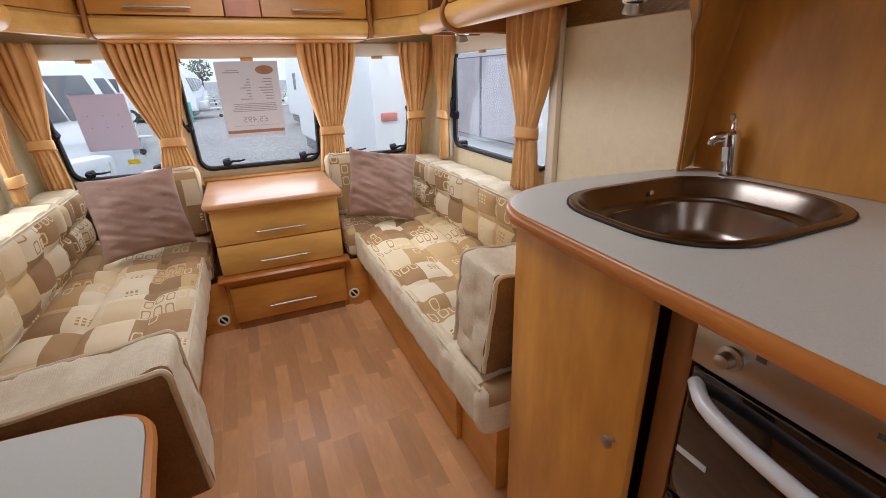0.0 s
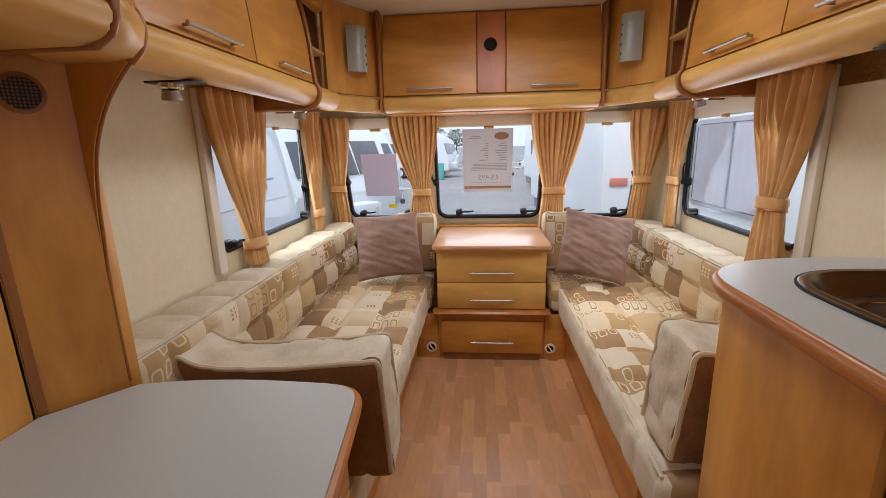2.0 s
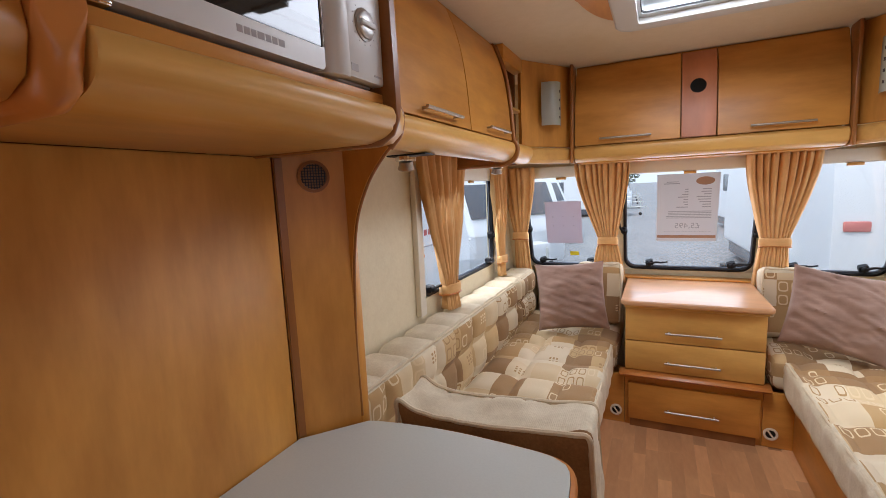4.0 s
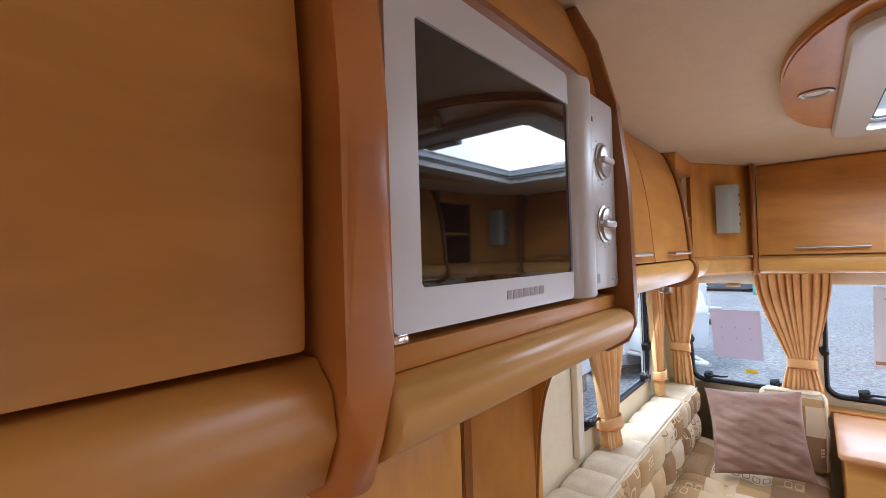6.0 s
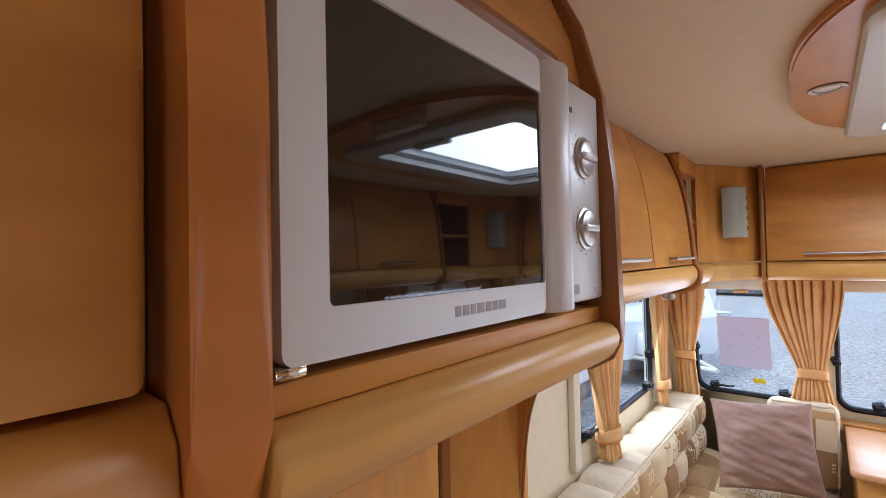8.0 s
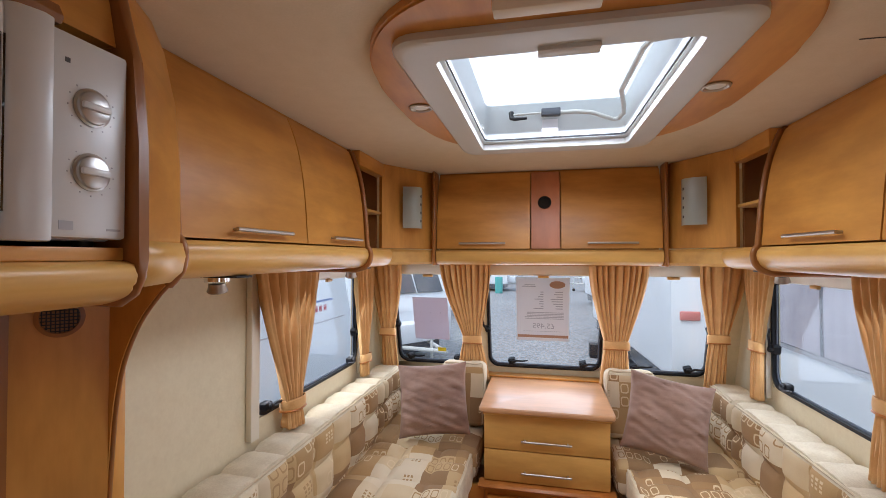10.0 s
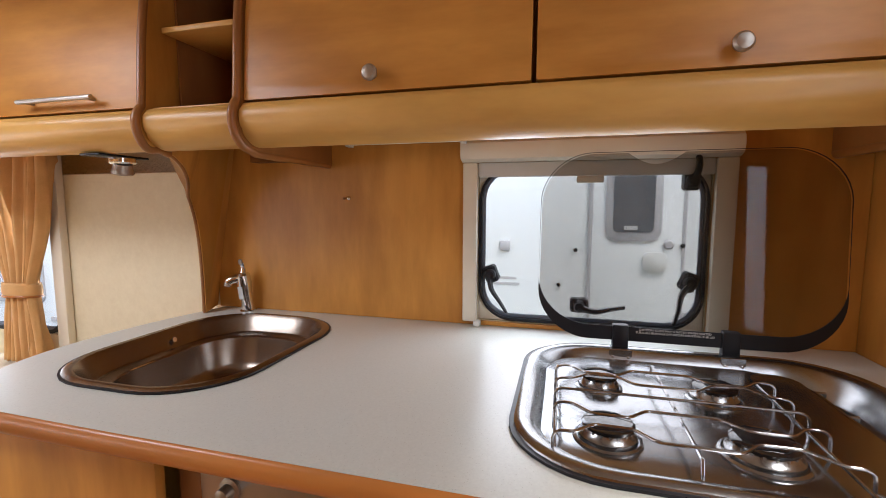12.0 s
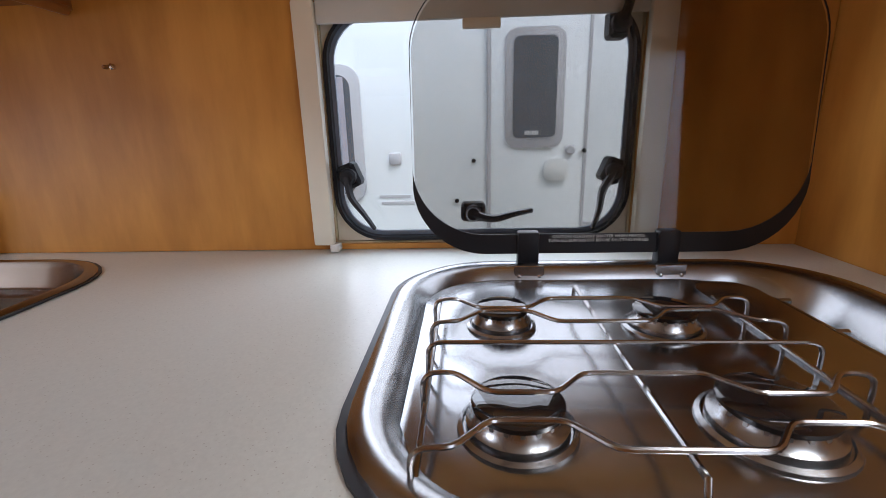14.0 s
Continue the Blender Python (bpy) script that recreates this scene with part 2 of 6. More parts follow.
def plain(name, col, rough=0.5, metal=0.0, var=0.08, scale=30, bumps=0.05, spec=None):
    m, t, p = material(name)
    v = coords(t)
    n = noise_tex(t, v, scale, 4)
    col_out = mix(t, n, tuple(max(0, c * (1 - var)) for c in col), tuple(min(1, c * (1 + var)) for c in col))
    t.links.new(col_out, p.inputs["Base Color"])
    p.inputs["Roughness"].default_value = rough
    p.inputs["Metallic"].default_value = metal
    if spec is not None:
        p.inputs["Specular IOR Level"].default_value = spec
    if bumps:
        bump(t, p, n, bumps, 0.0008)
    return m


def fabric_plain(name, col, dark, weave=420, big=9, rough=0.9, stretch=(1, 1, 1), sheen=0.2, rib=0):
    m, t, p = material(name)
    v = coords(t, stretch)
    big_n = noise_tex(t, v, big, 4, 0.6)
    fine = noise_tex(t, v, weave, 2)
    a = math_node(t, "ADD", math_node(t, "MULTIPLY", big_n, 0.65), math_node(t, "MULTIPLY", fine, 0.35))
    c = ramp(t, [(0.35, dark), (0.65, col)])
    t.links.new(a, c.inputs[0])
    t.links.new(c.outputs[0], p.inputs["Base Color"])
    p.inputs["Roughness"].default_value = rough
    p.inputs["Sheen Weight"].default_value = sheen
    if rib:
        w = t.nodes.new("ShaderNodeTexWave")
        w.inputs["Scale"].default_value, w.inputs["Distortion"].default_value = rib, 1.5
        t.links.new(coords(t, (0.6, 0.6, 1)), w.inputs["Vector"])
        fine = math_node(t, "ADD", fine, math_node(t, "MULTIPLY", w.outputs["Fac"], 0.6))
    bump(t, p, fine, 0.35, 0.0014)
    return m


def patchwork(name, ia, ib, off=(0.0, 0.0)):
    """Woven upholstery: cream, straw and brown patches with outlined loops on some."""
    m, t, p = material(name)
    geo = t.nodes.new("ShaderNodeNewGeometry")
    sep = t.nodes.new("ShaderNodeSeparateXYZ")
    t.links.new(geo.outputs["Position"], sep.inputs[0])
    sa, sb = (0.118, 0.165) if ib == 1 else (0.165, 0.135)
    wob = math_node(t, "MULTIPLY", math_node(t, "SUBTRACT", noise_tex(t, coords(t), 14, 3), 0.5), 0.05)
    ua = math_node(t, "ADD", math_node(t, "DIVIDE", math_node(t, "ADD", sep.outputs[ia], off[0]), sa), wob)
    ub = math_node(t, "DIVIDE", math_node(t, "ADD", sep.outputs[ib], off[1]), sb)
    fa, fb = math_node(t, "FLOOR", ua), math_node(t, "FLOOR", ub)

    def white(a, b, seed):
        cv = t.nodes.new("ShaderNodeCombineXYZ")
        t.links.new(a, cv.inputs[0])
        t.links.new(b, cv.inputs[1])
        cv.inputs[2].default_value = seed
        w = t.nodes.new("ShaderNodeTexWhiteNoise")
        t.links.new(cv.outputs[0], w.inputs["Vector"])
        return w.outputs["Value"]

    par = math_node(t, "MODULO", math_node(t, "ABSOLUTE", math_node(t, "ADD", fa, fb)), 2.0)
    rnd = white(fa, fb, 3.5)
    key = math_node(t, "ADD", math_node(t, "MULTIPLY", par, 0.28), math_node(t, "MULTIPLY", rnd, 0.72))
    c = ramp(t, [(0.0, (0.70, 0.58, 0.38)), (0.18, (0.56, 0.38, 0.17)), (0.30, (0.73, 0.63, 0.45)), (0.46, (0.31, 0.16, 0.047)), (0.57, (0.66, 0.52, 0.31)), (0.66, (0.46, 0.28, 0.10)), (0.76, (0.24, 0.115, 0.03)), (0.90, (0.40, 0.23, 0.075))])
    c.color_ramp.interpolation = "CONSTANT"
    t.links.new(key, c.inputs[0])
    # woven motifs: outlined long loops on some patches, blocks of small squares on others
    la = math_node(t, "SUBTRACT", math_node(t, "FRACT", math_node(t, "MULTIPLY", ua, 3.0)), 0.5)
    lb = math_node(t, "SUBTRACT", math_node(t, "FRACT", math_node(t, "MULTIPLY", ub, 2.0)), 0.5)
    d = math_node(t, "POWER", math_node(t, "ADD", math_node(t, "POWER", math_node(t, "ABSOLUTE", la), 4.0), math_node(t, "POWER", math_node(t, "ABSOLUTE", lb), 4.0)), 0.25)
    ring = math_node(t, "LESS_THAN", math_node(t, "ABSOLUTE", math_node(t, "SUBTRACT", d, 0.33)), 0.050)
    has = math_node(t, "GREATER_THAN", white(math_node(t, "FLOOR", math_node(t, "MULTIPLY", ua, 3.0)), math_node(t, "FLOOR", math_node(t, "MULTIPLY", ub, 2.0)), 9.1), 0.40)
    kind = white(fa, fb, 7.7)
    loop = math_node(t, "MULTIPLY", math_node(t, "MULTIPLY", ring, has), math_node(t, "GREATER_THAN", kind, 0.66))

    def near(u, k, r):
        return math_node(t, "LESS_THAN", math_node(t, "ABSOLUTE", math_node(t, "SUBTRACT", math_node(t, "FRACT", math_node(t, "MULTIPLY", u, k)), 0.5)), r)
    dots = math_node(t, "MULTIPLY", math_node(t, "MULTIPLY", near(ua, 7.0, 0.30), near(ub, 9.0, 0.30)), math_node(t, "MULTIPLY", near(ua, 1.0, 0.21), near(ub, 1.0, 0.165)))
    some = math_node(t, "MULTIPLY", math_node(t, "GREATER_THAN", kind, 0.36), math_node(t, "LESS_THAN", kind, 0.60))
    motif = math_node(t, "MAXIMUM", loop, math_node(t, "MULTIPLY", dots, some))
    isdark = math_node(t, "GREATER_THAN", key, 0.5)
    motif_col = mix(t, isdark, (0.36, 0.20, 0.065), (0.74, 0.60, 0.37))
    col = mix(t, motif, c.outputs[0], motif_col)
    weave = noise_tex(t, coords(t), 520, 2)
    soil = noise_tex(t, coords(t), 6, 4)
    col = mix(t, 0.09, col, mix(t, soil, (0.50, 0.36, 0.20), (0.82, 0.70, 0.50)))
    col = mix(t, 0.10, col, mix(t, weave, (0.42, 0.30, 0.17), (0.86, 0.74, 0.54)))
    t.links.new(col, p.inputs["Base Color"])
    p.inputs["Roughness"].default_value = 0.92
    p.inputs["Sheen Weight"].default_value = 0.04
    bump(t, p, weave, 0.3, 0.0012)
    return m


FAB_XY = patchwork("patchwork_upholstery_flat", 0, 1, (5.03, 5.02))
FAB_YZ = patchwork("patchwork_upholstery_side", 1, 2, (5.06, 5.055))
FAB_XZ = patchwork("patchwork_upholstery_front", 0, 2, (5.04, 5.055))
CREAM_FAB = fabric_plain("cream_ribbed_upholstery", (0.75, 0.67, 0.50), (0.60, 0.51, 0.355), 170, 14, rib=120, sheen=0.05)
BROWN_FAB = fabric_plain("brown_upholstery", (0.31, 0.16, 0.06), (0.20, 0.098, 0.032), 170, sheen=0.03)
MAUVE = fabric_plain("mauve_velour", (0.38, 0.245, 0.185), (0.255, 0.155, 0.115), 300, 7, 0.9, sheen=0.15)
CURTAIN = fabric_plain("gold_curtain_cloth", (0.79, 0.475, 0.20), (0.66, 0.365, 0.13), 500, 14, 0.85)
PIPING = fabric_plain("cream_piping", (0.72, 0.62, 0.44), (0.60, 0.49, 0.32), 300, sheen=0.05)
CREAM_WALL = fabric_plain("cream_textured_wallboard", (0.79, 0.70, 0.49), (0.74, 0.645, 0.44), 90, 30, 0.7, sheen=0)
CEIL = fabric_plain("pale_ceiling_board", (0.76, 0.675, 0.54), (0.715, 0.63, 0.49), 160, 20, 0.75, sheen=0)
CREAM_PLASTIC = plain("cream_plastic", (0.80, 0.74, 0.61), 0.4, 0, 0.03)
WHITE_PLASTIC = plain("white_plastic", (0.76, 0.76, 0.73), 0.35, 0, 0.03)
GREY_PLASTIC = plain("pale_grey_plastic", (0.58, 0.585, 0.56), 0.4, 0, 0.03)
WORKTOP = plain("speckled_grey_laminate", (0.605, 0.615, 0.565), 0.3, 0, 0.10, 260, 0.03)
wt = WORKTOP.node_tree
wv = wt.nodes.new("ShaderNodeTexVoronoi")
wv.inputs["Scale"].default_value = 310
wt.links.new(coords(wt), wv.inputs["Vector"])
wr = ramp(wt, [(0.0, (1, 1, 1)), (0.16, (1, 1, 1)), (0.22, (0, 0, 0))])
wt.links.new(wv.outputs["Distance"], wr.inputs[0])
some = ramp(wt, [(0.60, (0, 0, 0)), (0.72, (1, 1, 1))])
wt.links.new(wv.outputs["Color"], some.inputs[0])
wp = wt.nodes["Principled BSDF"]
base = wp.inputs["Base Color"].links[0].from_socket
spots = math_node(wt, "MULTIPLY", math_node(wt, "MULTIPLY", wr.outputs[0], some.outputs[0]), 0.40)
wt.links.new(mix(wt, spots, base, (0.26, 0.21, 0.16)), wp.inputs["Base Color"])
TABLETOP = plain("pale_grey_laminate", (0.56, 0.59, 0.545), 0.32, 0, 0.06, 200, 0.03)
BLACK = plain("black_rubber", (0.012, 0.012, 0.015), 0.45, spec=0.35)
DARKGLASS = plain("black_glass", (0.012, 0.01, 0.01), 0.03, 0, 0, bumps=0, spec=0.85)
CHROME = plain("chrome", (0.78, 0.78, 0.78), 0.12, 1.0, 0.02, bumps=0)
STEEL = plain("brushed_steel", (0.46, 0.445, 0.425), 0.30, 1.0, 0.06, 60, 0.006)
HOBSTEEL = plain("brushed_hob_steel", (0.34, 0.34, 0.345), 0.24, 1.0, 0.08, 60, 0.006)
WIRESTEEL = plain("dulled_wire", (0.34, 0.33, 0.33), 0.2, 1.0, 0.1, 40, 0.0)
DARKSTEEL = plain("bronzed_steel", (0.25, 0.205, 0.17), 0.27, 1.0, 0.10, 60, 0.04)
NICKEL = plain("satin_nickel", (0.44, 0.40, 0.35), 0.42, 1.0, 0.04)
SILVER = plain("silver_painted_plastic", (0.70, 0.705, 0.70), 0.36, 0.1, 0.03)
# near-black that paints the darkness inside holes
HOLE = plain("painted_hole_shade", (0.01, 0.008, 0.006), 0.9)


def paper(name, col):
    """Thin paper that lets daylight glow through."""
    m, t, p = material(name)
    p.inputs["Base Color"].default_value = (*col, 1)
    p.inputs["Roughness"].default_value = 0.7
    tl, mx = t.nodes.new("ShaderNodeBsdfTranslucent"), t.nodes.new("ShaderNodeMixShader")
    n = noise_tex(t, coords(t), 40, 3)
    t.links.new(mix(t, n, tuple(c * 0.96 for c in col), col), tl.inputs[0])
    mx.inputs[0].default_value = 0.5
    t.links.new(p.outputs[0], mx.inputs[1])
    t.links.new(tl.outputs[0], mx.inputs[2])
    t.links.new(mx.outputs[0], t.nodes["Material Output"].inputs[0])
    return m


PAPER = paper("white_paper", (0.82, 0.81, 0.82))
PINKPAPER = paper("lilac_paper", (0.74, 0.69, 0.78))
YELLOW = plain("yellow_sticker", (0.80, 0.66, 0.03), 0.6)
INK = plain("dark_print", (0.10, 0.09, 0.09), 0.7)
GREYINK = plain("grey_print", (0.46, 0.45, 0.47), 0.7)
REDINK = plain("red_brown_print", (0.40, 0.24, 0.16), 0.7)
VANWHITE = plain("white_caravan_body", (0.78, 0.80, 0.82), 0.35, 0, 0.04, 3)
# window glass; the same dark grey also paints the shade under the caravans
VANGREY = plain("grey_caravan_glass_and_shade", (0.10, 0.11, 0.13), 0.12, 0, 0.05)
LAMPGLASS = plain("frosted_grey_lamp_glass", (0.66, 0.69, 0.62), 0.18, 0, 0.03)


def glass(name, tint, gloss=0.06, rough=0.02):
    m = bpy.data.materials.new(name)
    m.use_nodes = True
    t = m.node_tree
    t.nodes.remove(t.nodes["Principled BSDF"])
    tr, gl, mx = t.nodes.new("ShaderNodeBsdfTransparent"), t.nodes.new("ShaderNodeBsdfGlossy"), t.nodes.new("ShaderNodeMixShader")
    tr.inputs[0].default_value = (*tint, 1)
    gl.inputs["Roughness"].default_value = rough
    mx.inputs[0].default_value = gloss
    t.links.new(tr.outputs[0], mx.inputs[1])
    t.links.new(gl.outputs[0], mx.inputs[2])
    t.links.new(mx.outputs[0], t.nodes["Material Output"].inputs[0])
    return m


PANE_EDGE = plain("bluish_acrylic_edge", (0.20, 0.235, 0.30), 0.25, 0, 0.05)
PANE = glass("clear_acrylic", (0.96, 0.975, 0.99), 0.04)
DOME = glass("cloudy_acrylic_dome", (0.74, 0.76, 0.78), 0.03)
dt = DOME.node_tree
dn = noise_tex(dt, coords(dt, (1, 0.7, 1)), 17, 8, 0.72)
dc = ramp(dt, [(0.36, (0.74, 0.77, 0.79)), (0.52, (0.92, 0.94, 0.95)), (0.7, (0.95, 0.965, 0.97))])
dt.links.new(dn, dc.inputs[0])
dt.links.new(dc.outputs[0], dt.nodes["Transparent BSDF"].inputs[0])
dl_, dm_ = dt.nodes.new("ShaderNodeBsdfTranslucent"), dt.nodes.new("ShaderNodeMixShader")
dl_.inputs[0].default_value = (0.95, 0.97, 1.0, 1)
dm_.inputs[0].default_value = 0.35
dt.links.new(dt.nodes["Mix Shader"].outputs[0], dm_.inputs[1])
dt.links.new(dl_.outputs[0], dm_.inputs[2])
dt.links.new(dm_.outputs[0], dt.nodes["Material Output"].inputs[0])
WELL = plain("bluish_grey_plastic", (0.58, 0.62, 0.63), 0.4, 0, 0.04)
SMOKED = glass("smoked_lid_glass", (0.75, 0.735, 0.72), 0.016)


def gravel_material():
    m, t, p = material("grey_gravel")
    v = coords(t)
    a = noise_tex(t, v, 14, 6, 0.7)
    b = noise_tex(t, v, 0.35, 4)
    vor = t.nodes.new("ShaderNodeTexVoronoi")
    vor.inputs["Scale"].default_value = 22
    t.links.new(v, vor.inputs["Vector"])
    c = ramp(t, [(0.38, (0.08, 0.085, 0.09)), (0.62, (0.40, 0.41, 0.42))])
    t.links.new(a, c.inputs[0])
    col = mix(t, 0.35, c.outputs[0], mix(t, b, (0.14, 0.15, 0.17), (0.5, 0.5, 0.5)))
    t.links.new(col, p.inputs["Base Color"])
    p.inputs["Roughness"].default_value = 0.8
    bump(t, p, vor.outputs["Distance"], 0.6, 0.02)
    return m


GRAVEL = gravel_material()

# ---- setting ----
WX, CEILZ, BACKY = 1.075, 1.885, -2.1


def wall_cells(us, vs, holes, put):
    """Boards between the lines us, vs except where a hole's centre lies; put(u, v, w) maps to the world, w in (0, 1)."""
    bm = bmesh.new()
    for u0, u1 in zip(us, us[1:]):
        for v0, v1 in zip(vs, vs[1:]):
            uc, vc = (u0 + u1) / 2, (v0 + v1) / 2
            if any(a0 < uc < a1 and b0 < vc < b1 for a0, a1, b0, b1 in holes):
                continue
            c = [bm.verts.new(put(u, v, w)) for w in (0, 1) for u, v in ((u0, v0), (u1, v0), (u1, v1), (u0, v1))]
            for f in ((0, 1, 2, 3), (7, 6, 5, 4), (0, 4, 5, 1), (1, 5, 6, 2), (2, 6, 7, 3), (3, 7, 4, 0)):
                bm.faces.new([c[i] for i in f])
    bmesh.ops.remove_doubles(bm, verts=bm.verts, dist=1e-5)
    return bm


SIDEWIN = (1.385, 2.335, 0.815, 1.37)
KWIN = (-0.605, -0.078, 0.978, 1.375)
DOORHOLE = (-1.95, -1.35, 0.02, 1.82)


def slope_y(z):
    """The front wall leans in towards the top."""
    return 2.575 + (1.345 - z) * 0.30


FRONTWINS = ((-0.945, -0.435), (-0.345, 0.345), (0.435, 0.93))
FZ0, FZ1 = 0.735, 1.362

T = 0.035
right_holes = [SIDEWIN, KWIN]
solid("wall_right", wall_cells([BACKY, KWIN[0], KWIN[1], SIDEWIN[0], SIDEWIN[1], 2.98], [-0.03, SIDEWIN[2], KWIN[2], SIDEWIN[3], KWIN[3], CEILZ + 0.03], right_holes, lambda u, v, w: Vector((WX + w * T, u, v))), CREAM_WALL, "cream textured wallboard with window openings", "wall", kind="structure")
solid("wall_left", wall_cells([BACKY, DOORHOLE[0], DOORHOLE[1], SIDEWIN[0], SIDEWIN[1], 2.98], [-0.03, DOORHOLE[2], SIDEWIN[2], SIDEWIN[3], DOORHOLE[3], CEILZ + 0.03], [SIDEWIN, DOORHOLE], lambda u, v, w: Vector((-WX - w * T, u, v))), CREAM_WALL, "cream textured wallboard with a window and an assumed door opening", "wall", kind="structure")
us = [-WX - T] + [x for p in FRONTWINS for x in p] + [WX + T]
solid("wall_front", wall_cells(us, [-0.03, FZ0, FZ1, CEILZ + 0.03], [(a, b, FZ0, FZ1) for a, b in FRONTWINS], lambda u, v, w: Vector((u, slope_y(v) + w * T, v))), CREAM_WALL, "cream leaning front wall with three windows", "wall", kind="structure")
solid("wall_back", box(-WX - T, WX + T, BACKY - T, BACKY, -0.03, CEILZ + 0.03), WOOD_Z, "plain wood-panelled back wall", "wall", kind="structure")
solid("floor", box(-WX - T, WX + T, BACKY - T, 3.02, -0.06, -0.004), FLOORBASE, "beech laminate floor in short strips", "floor", kind="structure")

# roof with two roof-light openings, the rear one assumed
RL = (-0.235, 0.295, 0.80, 1.61)
RL2 = (-0.3, 0.3, -1.35, -0.75)
solid("ceiling", wall_cells([-WX - T, RL2[0], RL[0], RL[1], RL2[1], WX + T], [BACKY - T, RL2[2], RL2[3], RL[2], RL[3], 2.62], [RL, (RL2[0], RL2[1], RL2[2], RL2[3])], lambda u, v, w: Vector((u, v, CEILZ + w * 0.04))), CEIL, "pale matt ceiling board", "ceiling", kind="structure")


# ---- windows ----
def window(name, label, a0, a1, b0, b1, m, latches=(), r=0.07, lip=0.016):
    """A caravan window in its opening, in local (a, b, c), c towards the room."""
    th = empty(name, m @ Vector(((a0 + a1) / 2, b0, 0)), label, "window", kind="structure")

    def hang(nm, bm, mat, lab=""):
        bmesh.ops.transform(bm, matrix=m, verts=bm.verts)
        return part(nm, bm, mat, th, lab)

    n = 8
    e = 0.0015
    hang("window_frame", add_ring(bmesh.new(), rrect(a0 + e, a1 - e, b0 + e, b1 - e, 0.002, n), rrect(a0 + 0.006, a1 - 0.006, b0 + 0.006, b1 - 0.006, r, n), "z", -0.028, -0.004), CREAM_PLASTIC, "cream window surround")
    hang("window_seal", add_ring(bmesh.new(), rrect(a0 + 0.003, a1 - 0.003, b0 + 0.003, b1 - 0.003, r, n), rrect(a0 + lip, a1 - lip, b0 + lip, b1 - lip, r - 0.010, n), "z", -0.022, 0.006), BLACK, "black rubber window seal")
    hang("inner_trim", add_ring(bmesh.new(), rrect(a0 + lip, a1 - lip, b0 + lip, b1 - lip, r - 0.010, n), rrect(a0 + lip + 0.007, a1 - lip - 0.007, b0 + lip + 0.008, b1 - lip - 0.007, r - 0.016, n), "z", -0.0155, -0.010), PANE_EDGE, "bluish grey edge of the double pane")
    pane = hang("pane", prism(rrect(a0 + 0.012, a1 - 0.012, b0 + 0.012, b1 - 0.012, r - 0.008, n), "z", -0.020, -0.016), PANE, "clear acrylic pane")
    pane.visible_shadow = False
    for la, lb, turn in latches:
        lm = Matrix.Translation((la, lb, 0.004)) @ pose(0, 0, 0, 0, 0, turn) @ Matrix.Scale(1.35, 4)
        bm = bmesh.new()
        add_box(bm, -0.016, 0.016, -0.012, 0.012, -0.016, 0.012, 0.004, 1, lm)
        add_lathe(bm, [(0.011, 0), (0.011, 0.018), (0.008, 0.022)], lm, 12)
        pts = smooth_path([(0, 0, 0.018), (0.025, 0.006, 0.022), (0.05, 0.0, 0.024), (0.075, -0.004, 0.02)], 3)
        add_tube(bm, [lm @ p for p in pts], lambda s: 0.008 - 0.004 * s, 6)
        hang("latch", bm, BLACK, "black plastic window latch")
    return th


def side_matrix(side):
    # local a runs along y, b up, c into the room
    if side > 0:
        return Matrix(((0, 0, -1, WX), (1, 0, 0, 0), (0, 1, 0, 0), (0, 0, 0, 1)))
    return Matrix(((0, 0, 1, -WX), (1, 0, 0, 0), (0, 1, 0, 0), (0, 0, 0, 1)))


window("window_1", "side window with rounded corners and black seal", *SIDEWIN, side_matrix(-1), [(2.30, 1.0, 110), (2.25, 0.85, 180), (1.46, 0.85, 0)])
window("window_2", "side window with rounded corners and black seal", *SIDEWIN, side_matrix(1), [(2.30, 1.33, 100), (2.30, 1.0, 100), (2.2, 0.85, 180)])
window("window_3", "small kitchen window with black seal", *KWIN, side_matrix(1), [(-0.113, 1.10, -112), (-0.33, 1.032, 180), (-0.568, 1.10, -68), (-0.562, 1.33, 90)], 0.085, 0.010)
ln = math.hypot(1, 0.30)
FM = Matrix(((1, 0, 0, 0), (0, -0.30 / ln, -1 / ln, slope_y(0)), (0, 1 / ln, -0.30 / ln, 0), (0, 0, 0, 1)))
for i, (a, b) in enumerate(FRONTWINS):
    lat = [(a + 0.09, 0.782 * ln, 15), (b - 0.11, 0.782 * ln, 15)]
    if i == 0:
        lat += [(a + 0.015, 1.0 * ln, 110), (b - 0.01, 0.98 * ln, 80)]
    elif i == 1:
        lat += [(a + 0.005, 0.99 * ln, 110), (b - 0.005, 0.97 * ln, 80)]
        lat[0] = (a + 0.15, 0.782 * ln, 15)
    else:
        lat += [(b - 0.015, 1.02 * ln, 110)]
    window("window_%d" % (4 + i), "leaning front window with rounded corners", a, b, FZ0 * ln, FZ1 * ln, FM, lat)

# ---- ground ----
GZ = -0.62
solid("ground", box(-400, 400, -400, 400, GZ - 0.2, GZ), GRAVEL, "wet grey gravel yard", "ground", kind="structure")

# ---- joinery helpers ----
def side(bm, s):
    return bm if s > 0 else mirror_x(bm)


def bar_handle(parent, a, b, out, name="handle"):
    """A satin bar on two posts between a and b, standing off by the vector out."""
    a, b, out = Vector(a), Vector(b), Vector(out)
    d = (b - a).normalized()
    bm = add_tube(bmesh.new(), [a + out, a + out + d * 0.002, b + out - d * 0.002, b + out], 0.0052, 10)
    for q in (a + d * 0.018, b - d * 0.018):
        add_tube(bm, [q - out * 0.2, q + out], 0.0042, 8)
    return part(name, bm, NICKEL, parent, "satin metal bar handle")


